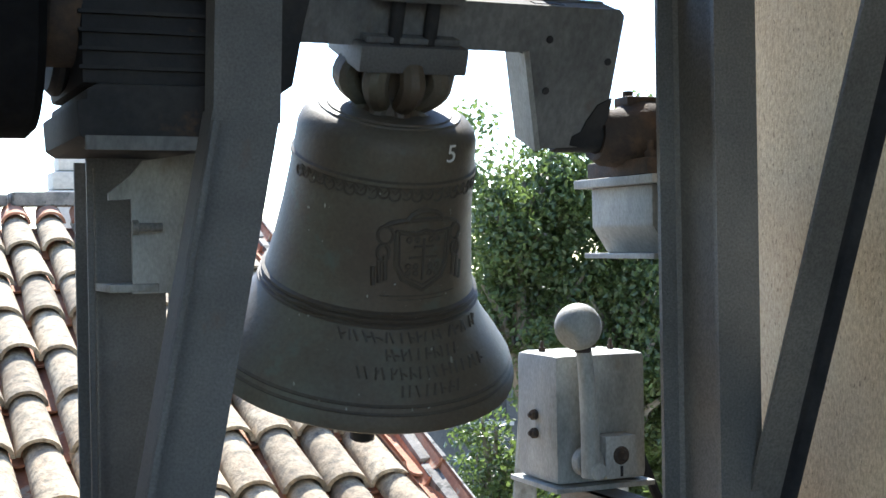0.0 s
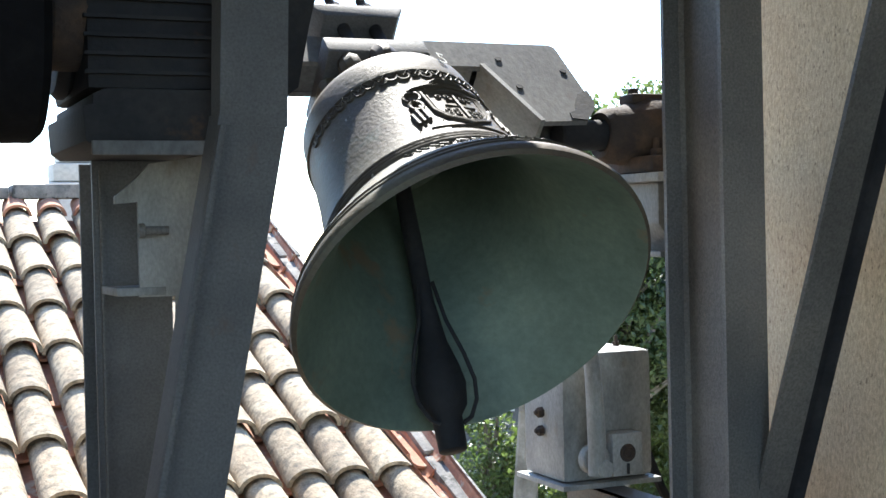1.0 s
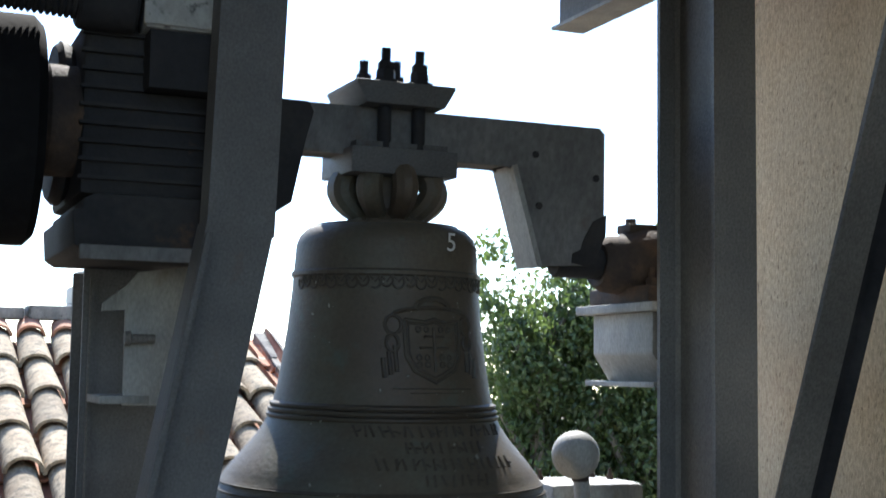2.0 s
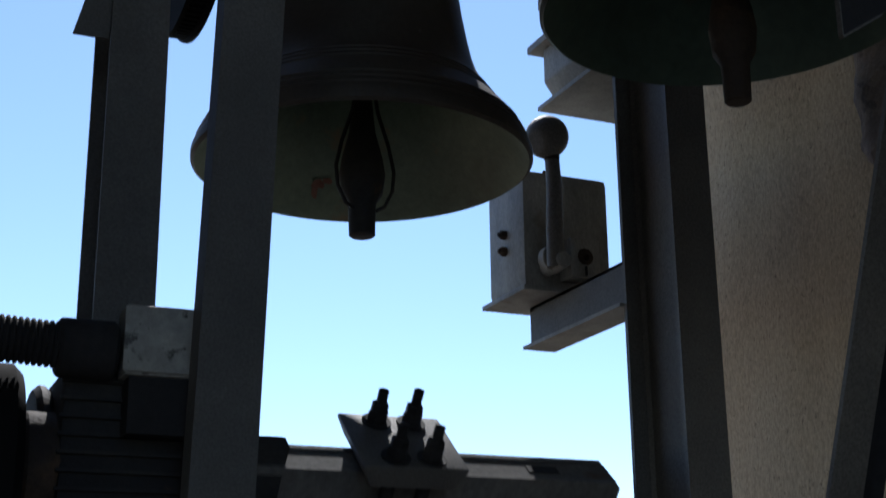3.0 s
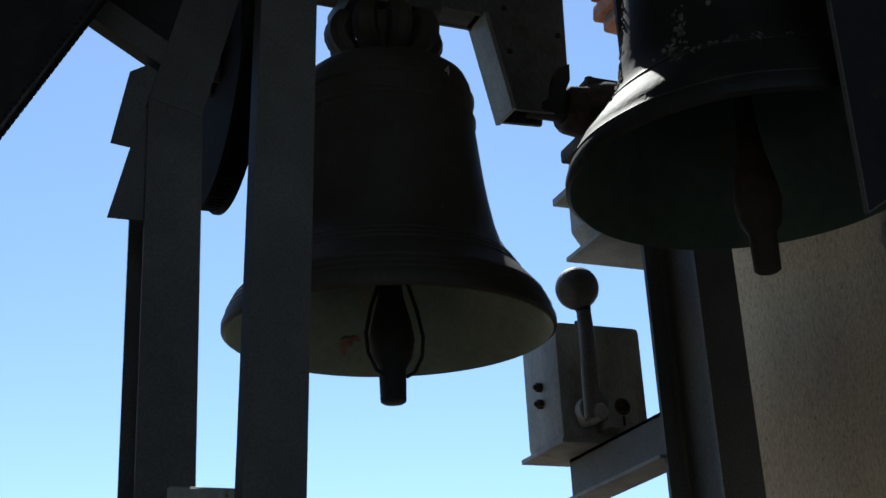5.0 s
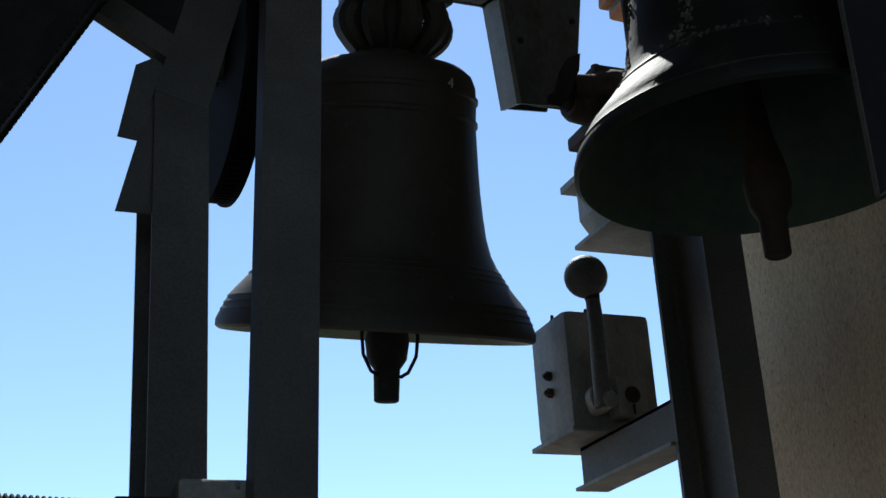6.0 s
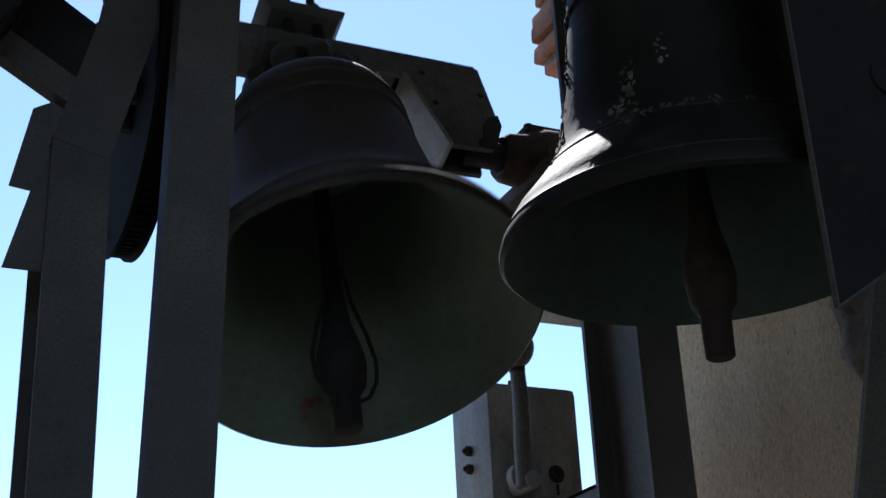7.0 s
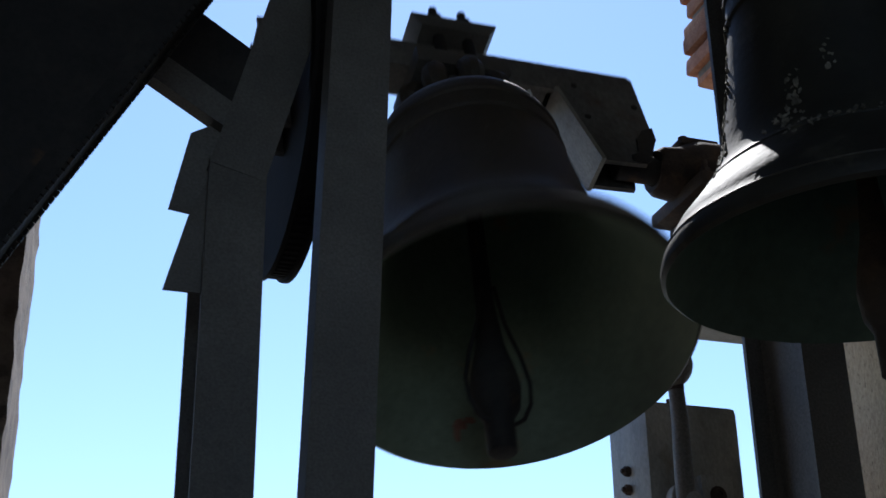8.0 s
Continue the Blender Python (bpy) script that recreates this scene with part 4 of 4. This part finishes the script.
part("backing", prism([(0.0, 0.1), (1.6, 0.1), (1.6, 0.6), (0.0, 0.6)], 0.1, 0.12, lambda u, v, d: ga + gd * u + gn * v + Vector((0, d, 0))), CAST, guard)
part("belt", prism([(0.0, -0.004), (1.6, -0.004), (1.6, 0.03), (0.0, 0.03)], 0.0, 0.09, lambda u, v, d: ga + gd * u + gn * v + Vector((0, d, 0))), RUBBER, guard, "black rubber belt")
link = bmesh.new()
add_box(link, -0.006, 0.006, -0.004, 0.004, -0.0045, 0.0045, 0.0015)
link_me = mesh_of(link, CAST, 40)
for row, (v, dy) in enumerate(((-0.006, 0.006), (-0.006, 0.084))):
    for k in range(108):
        ob = new("chain_link", link_me)
        ob.parent = guard
        p = ga + gd * (0.02 + k * 0.0146) + gn * v + Vector((0, dy, 0))
        ob.matrix_basis = Matrix.Translation(p) @ Matrix.Rotation(-math.atan2(gd.z, gd.x), 4, "Y")

# ---------------- striking hammers ----------------
def hammer(z, label, arm_mat, dx=0.0, dz=0.0):
    """Origin: front lower left corner of the housing."""
    root = thing("bell_hammer", pose(1.474, 2.822, z), label, "bell hammer", "bell hammers")
    body = part("housing", box(0, 0.242, 0, 0.2, 0, 0.3, 0.02), ZINC, root, "weathered pale grey metal housing")
    part("base_plate", box(-0.012, 0.25, -0.02, 0.215, -0.013, -0.001, 0.002), ZINC, root, "flat base plate")
    for zz in (0.155, 0.112):
        part("side_bolt", bolt_bm(0.0125, 0.014, 0.004), RUST, body, "rusty side bolt", m=pose(0, 0.098, zz) @ Matrix.Rotation(radians(-90), 4, "Y"))
    for bx, by in ((0.095, 0.06), (0.125, 0.14), (0.205, 0.1), (0.03, 0.12), (0.19, 0.16), (0.15, 0.17)):
        part("lid_bolt", bolt_bm(0.009, 0.01, 0.012), RUST, body, m=pose(bx, by, 0.3))
    part("bearing_plate", box(0.095, 0.175, -0.06, -0.002, 0.018, 0.115, 0.003), ZINC, root, "pale bearing plate")
    part("axle", lathe([(0, 0.002), (0.007, 0.002), (0.009, 0.006), (0.013, 0.007), (0.015, 0.003), (0.019, 0.003), (0.021, 0.0), (0, 0)], 24, pose(0.135, -0.06, 0.07) @ Matrix.Rotation(radians(90), 4, "X")), RUST, root, "rusty axle end")
    part("slot", box(0.132, 0.138, -0.0625, -0.06, 0.022, 0.046), CAST, root)
    part("side_cover", lathe(rod(0.035, 0, 0.03), 24, pose(0.055, -0.03, 0.06) @ Matrix.Rotation(radians(90), 4, "X")), ZINC, root)
    part("arm", tube([(0.045, -0.075, 0.03), (0.044, -0.078, 0.12), (0.036 + dx * 0.6, -0.082, 0.24 + dz * 0.6), (0.024 + dx, -0.086, 0.345 + dz)], [0.021, 0.021, 0.019, 0.017], 16), arm_mat, root, "round steel hammer arm")
    head = []
    for k in range(17):
        a = math.pi * k / 16
        r, zz = 0.053 * math.sin(a), -0.053 * math.cos(a)
        head.append((r, max(-0.045, min(0.045, zz))))
    part("head", lathe(head, 32, pose(0.012 + dx, -0.088, 0.37 + dz, 0, 60, 20)), arm_mat, root, "round iron hammer head")
    part("rust_stain", lathe([(0.0175, 0), (0.019, 0.004), (0.019, 0.022), (0.0175, 0.028)], 16, pose(0.0245 + dx, -0.086, 0.312 + dz), None, True), RUST, root, "rusty collar under the head")
    part("pivot", lathe(rod(0.02, 0, 0.09), 16, pose(0.055, -0.01, 0.045) @ Matrix.Rotation(radians(90), 4, "X")), ZINC, root)
    return root


for z, arm_mat, dx, dz in ((0.922, ZINC, 0.0, 0.0), (2.42, PALE_STEEL, 0.014, -0.018)):
    hammer(z, "pale grey bell hammer housing with a ball-headed striker", arm_mat, dx, dz)
    br = thing("hammer_bracket", pose(1.474, 2.822, z - 0.014), "galvanised steel channel bracket under the hammer housing", "bracket", "hammer brackets")
    part("channel_web", box(0.085, 0.093, -0.325, 0.14, -0.1, 0.0), STEEL, br)
    part("channel_flange", box(0.085, 0.15, -0.325, 0.14, -0.008, -0.0005), STEEL, br)
    part("channel_flange", box(0.062, 0.15, -0.325, 0.14, -0.108, -0.1), ZINC, br)
cab = thing("cable", pose(0, 0, 0), "black cable looping down behind the hammer housing", "cable")
part("run", tube([(1.72, 2.9, 1.02), (1.735, 2.9, 0.99), (1.745, 2.88, 0.94), (1.76, 2.86, 0.88), (1.8, 2.85, 0.8)], 0.012, 8), RUBBER, cab)

# ---------------- tiled roof ----------------
RIDGE_Y, RIDGE_Z, SLOPE, COL, ROW = 8.0, 1.66, math.atan(0.4), 0.185, 0.42
VERGE_X = 2.085
roof = thing("tiled_roof", pose(0, RIDGE_Y, RIDGE_Z, math.degrees(SLOPE)), "sunlit barrel-tiled roof, lichened and bleached", "roof", kind="structure")
part("deck", box(-6, VERGE_X - 0.02, -4.2, 0.0, -0.16, -0.06), TILE_RED, roof, "red clay bedding under the tiles")


def barrel(length, r0, r1, thick, up=True, seg=9):
    """A tapered half-barrel tile along -y, thick-edged."""
    bm = bmesh.new()
    rows = []
    for y, r in ((0.0, r0), (-length * 0.5, (r0 + r1) / 2), (-length, r1)):
        o, i = [], []
        for k in range(seg + 1):
            a = math.pi * k / seg
            s = 1 if up else -1
            o.append(bm.verts.new((r * math.cos(a), y, s * r * 0.86 * math.sin(a))))
            i.append(bm.verts.new(((r - thick) * math.cos(a), y, s * (r - thick) * 0.86 * math.sin(a))))
        rows.append((o, i))
    for (o0, i0), (o1, i1) in zip(rows, rows[1:]):
        for k in range(seg):
            bm.faces.new((o0[k], o0[k + 1], o1[k + 1], o1[k]))
            bm.faces.new((i0[k], i1[k], i1[k + 1], i0[k + 1]))
    for o, i in (rows[0], rows[-1]):
        for k in range(seg):
            bm.faces.new((o[k], i[k], i[k + 1], o[k + 1]))
    return bm


covers = []
rng = random.Random(11)
for k in range(4):
    bm = barrel(ROW + 0.07, 0.072, 0.09, 0.018)
    for v in bm.verts:
        v.co += Vector((0, 0, 0.004 * noise.noise(v.co * 12 + Vector((k * 5, 0, 0)))))
    covers.append(mesh_of(bm, TILE, 50))
pans = mesh_of(barrel(ROW + 0.07, 0.085, 0.07, 0.014, False), TILE_RED, 50)
first_red = mesh_of(barrel(ROW * 0.5, 0.066, 0.08, 0.016), TILE_RED, 50)
cols = 17
for c in range(cols):
    x = VERGE_X - 0.11 - c * COL
    for r in range(9):
        y = -0.1 - r * ROW
        m = pose(x + rng.uniform(-0.008, 0.008), y, 0.0 + rng.uniform(-0.004, 0.006), -3.2 + rng.uniform(-0.8, 0.8), rng.uniform(-2, 2), rng.uniform(-1.6, 1.6))
        ob = new("tile", rng.choice(covers))
        ob.parent, ob.matrix_basis = roof, m
        ob = new("pan_tile", pans)
        ob.parent, ob.matrix_basis = roof, pose(x + COL / 2, y, 0.03 + rng.uniform(-0.004, 0.004), -2.0)
    ob = new("ridge_end_tile", first_red)
    ob.parent, ob.matrix_basis = roof, pose(x, 0.02, 0.03, -3, 0, rng.uniform(-2, 2))
ridge = bmesh.new()
for k in range(9):
    add_box(ridge, -3.0 + k * 0.55, -3.0 + k * 0.55 + 0.53, -0.12, 0.12, 0.05, 0.115 + 0.015 * (k % 2), 0.012)
part("ridge_cap", ridge, MORTAR, roof, "grey mossy ridge capping", m=pose(0, 0.05, 0, -math.degrees(SLOPE)))
for r in range(10):
    bm = box(-0.05, 0.07, -ROW * 0.98, 0, -0.05, 0.075 + rng.uniform(-0.01, 0.012), 0.01)
    for v in bm.verts:
        v.co += Vector((0.012 * noise.noise(v.co * 6 + Vector((r, 0, 0))),) * 3)
    part("verge_mortar", bm, MORTAR, roof, m=pose(VERGE_X + 0.1, -0.05 - r * ROW, -0.02))
    part("verge_tile", barrel(ROW + 0.06, 0.1, 0.088, 0.014, False), TILE_RED, roof, m=pose(VERGE_X + 0.03, -0.05 - r * ROW, 0.075, -2.0))
solid("house_wall", box(-6, VERGE_X + 0.05, 3.9, 8.0, -9.0, -0.4), STONE, "plain wall below the tiled roof", "house", "structure")

# ---------------- far buildings ----------------
cor = thing("stone_cornice", pose(1.46, 9.0, 1.56), "pale stepped stone cornice behind the ridge", "cornice", kind="structure")
for k, (w, h) in enumerate(((0.3, 0.3), (0.26, 0.12), (0.22, 0.1), (0.16, 0.14))):
    part("course", box(-w, 0.4, -w / 2, w / 2, sum((0.3, 0.12, 0.1, 0.14)[:k]), sum((0.3, 0.12, 0.1, 0.14)[:k + 1]) - 0.004, 0.02), STONE, cor)
part("shaft", box(-0.2, 0.4, -0.1, 0.1, -10.4, 0.0), STONE, cor)


def facade(name, m, w, h, floors, bays, mat, label):
    root = thing(name, m, label, "building")
    part("wall", box(0, w, 0, 6, 0, h), mat, root)
    part("roof", box(-0.3, w + 0.3, -0.3, 6.3, h, h + 0.25), STONE, root)
    for f in range(floors):
        for b in range(bays):
            x, z = (b + 0.5) * w / bays, (f + 0.25) * h / floors
            win = part("window", box(x - 0.55, x + 0.55, -0.03, 0.02, z, z + 1.7), mat, root)
            for sx in (-0.48, 0.03):
                part("pane", box(x + sx, x + sx + 0.45, -0.05, -0.035, z + 0.08, z + 1.62), GLASS, win)
            part("sill", box(x - 0.65, x + 0.65, -0.12, -0.03, z - 0.1, z), STONE, win)
    return root


facade("apartment_building", pose(4, 34, -9.0, 0, 0, -22), 22, 8.2, 3, 9, RENDER_GREY, "grey rendered building with rows of windows behind trees")
facade("tower_block", pose(11.0, 75, -9.0, 0, 0, -12), 4, 14.5, 5, 3, STONE, "pale distant tower block above the roofs")


# ---------------- trees ----------------
def tree(name, m, height, spread, seed, leaves, label, low=0.5):
    root = thing(name, m, label, "tree", "trees beyond the roof")
    rnd = random.Random(seed)
    bm = bmesh.new()
    add_tube(bm, [(0, 0, 0), (0.1, 0.05, height * 0.25), (-0.05, 0.1, height * 0.5), (0.1, 0, height * 0.75), (0.05, 0, height * 0.92)], [0.3, 0.24, 0.18, 0.1, 0.03], 10)
    tips = []
    for k in range(26):
        z0 = height * rnd.uniform(low, 0.84)
        a = rnd.uniform(0, 2 * math.pi)
        reach = spread * rnd.uniform(0.5, 1.0) * (1 - 0.55 * max(0, z0 / height - 0.45) / 0.45)
        rise = rnd.uniform(0.5, 2.0)
        p0, p1 = Vector((0, 0, z0)), Vector((reach * math.cos(a), reach * math.sin(a), z0 + rise))
        mid = (p0 + p1) / 2 + Vector((0, 0, 0.3))
        add_tube(bm, [p0, mid, p1], [0.09, 0.055, 0.02], 6)
        for f in (0.35, 0.55, 0.75, 0.9, 1.0):
            tips.append((p0.lerp(p1, f) + Vector((rnd.uniform(-0.4, 0.4), rnd.uniform(-0.4, 0.4), rnd.uniform(-0.2, 0.5))), rnd.uniform(0.22, 0.58)))
    for k in range(12):
        tips.append((Vector((rnd.uniform(-0.6, 0.6), rnd.uniform(-0.6, 0.6), height * rnd.uniform(0.82, 1.0))), rnd.uniform(0.3, 0.6)))
    part("trunk", bm, BARK, root, "grey-brown trunk and limbs")
    n = leaves
    nr = np.random.default_rng(seed)
    pick = nr.integers(0, len(tips), n)
    cen = np.array([t[0] for t in tips])[pick]
    rad = np.array([t[1] for t in tips])[pick]
    off = nr.normal(size=(n, 3))
    off /= np.linalg.norm(off, axis=1)[:, None]
    pos = cen + off * (rad * nr.random(n) ** 0.5)[:, None] * np.array([1, 1, 0.75])
    u = nr.normal(size=(n, 3))
    u /= np.linalg.norm(u, axis=1)[:, None]
    w = np.cross(u, nr.normal(size=(n, 3)) + np.array([0, 0, 0.8]))
    w /= np.linalg.norm(w, axis=1)[:, None]
    size = nr.uniform(0.026, 0.062, n)[:, None]
    fold = np.cross(u, w) * size * 0.25
    verts = np.stack([pos - u * size, pos + w * size * 0.6 + fold, pos + u * size, pos - w * size * 0.6 + fold], 1).reshape(-1, 3)
    faces = np.arange(4 * n).reshape(-1, 4)
    tri = np.concatenate([faces[:, [0, 1, 2]], faces[:, [0, 2, 3]]])
    me = bpy.data.meshes.new("leaves")
    me.from_pydata(verts.tolist(), [], tri.tolist())
    me.materials.append(LEAF)
    ob = new("crown", me)
    ob.parent = root
    tagged(ob, "dense green leafy crown with gaps", kind="stuff")


tree("tree", pose(7.62, 15.0, -9.0), 12.2, 1.4, 3, 22000, "tall leafy green plane tree in sunlight", 0.66)
tree("tree", pose(8.75, 14.7, -9.0), 12.1, 1.3, 6, 27000, "tall leafy green plane tree in sunlight", 0.6)
tree("tree", pose(10.4, 14.9, -9.0), 10.9, 2.0, 5, 44000, "tall leafy green plane tree in sunlight")
tree("tree", pose(12.4, 16.4, -9.0), 11.0, 2.6, 7, 42000, "tall leafy green plane tree in sunlight")
tree("tree", pose(10.9, 18.6, -9.0), 9.7, 1.6, 9, 60000, "leafy green tree behind its neighbours", 0.5)
tree("tree", pose(8.25, 17.2, -9.0), 7.3, 0.4, 15, 9000, "small leafy tree before the grey building", 0.7)

fen = thing("balcony_rail", pose(5.2, 9.6, -1.3), "grey metal railing of a terrace below", "railing", kind="structure")
for k in range(14):
    part("baluster", box(k * 0.11, k * 0.11 + 0.018, 0, 0.018, -0.8, 0.0), STEEL, fen)
part("handrail", box(-0.1, 1.6, -0.02, 0.04, 0.0, 0.03), ZINC, fen)
part("slab", box(-0.2, 1.8, -0.1, 1.0, -7.7, -0.8), STONE, fen)


# ---------------- what moves ----------------
def motions():
    # degrees of swing, the mouth towards the belfry's inside positive
    swing_a = [(0.0, -22), (0.12, -39), (0.25, -47), (0.38, -39), (0.5, -22), (0.6, 5), (0.7, 23), (0.8, 39), (0.9, 48), (0.97, 50), (1.05, 47.5), (1.1, 42.5), (1.2, 28), (1.34, 0), (1.5, -29),
               (1.67, -44), (1.84, -30), (2.0, -1), (2.15, 28), (2.3, 41), (2.35, 42), (2.4, 40), (2.5, 31), (2.6, 19), (2.73, 0), (2.9, -26), (3.07, -42), (3.24, -28), (3.4, -1)]
    t = 3.4
    for k in range(7):
        for dt, a in ((0.17, 28), (0.34, 43), (0.51, 29), (0.7, 0)):
            swing_a.append((t + dt, a * (1 if k % 2 == 0 else -1)))
        t += 0.7
    swing_a = [row for row in swing_a if row[0] < 7.95] + [(8.0, 10)]
    walk(bell_a, [(t, pose(1.027, AXY, AXA, -a)) for t, a in swing_a])
    walk(clap_a, [(t, pose(0, 0, TOPA - 0.06, (0.52 if a > 0 else 0.3) * a)) for t, a in swing_a])
    swing_b = [(0.0, 1.0), (3.0, 1.1), (3.5, 1.8), (4.2, 1.5), (4.45, 6.0), (4.8, -8.5), (5.15, 4.0), (5.3, 11.0), (5.45, 15.6), (5.6, 11.5), (5.7, 4.0), (5.8, -5.5), (5.9, -13.0), (6.0, -17.5), (6.12, -19.5),
               (6.25, -18.0), (6.4, -9.5), (6.5, 2.4), (6.6, 15.5), (6.7, 26.5), (6.85, 33.0), (7.0, 24.6), (7.2, -5.0), (7.4, -31.0), (7.55, -36.0), (7.7, -30.0), (7.85, -10.0), (8.0, 23.0)]
    walk(bell_b, [(t, pose(1.015, AXY, 3.249, -a)) for t, a in swing_b])
    walk(clap_b, [(t, pose(0, 0, TOPB - 0.06, 0.45 * a)) for t, a in swing_b])


motions()
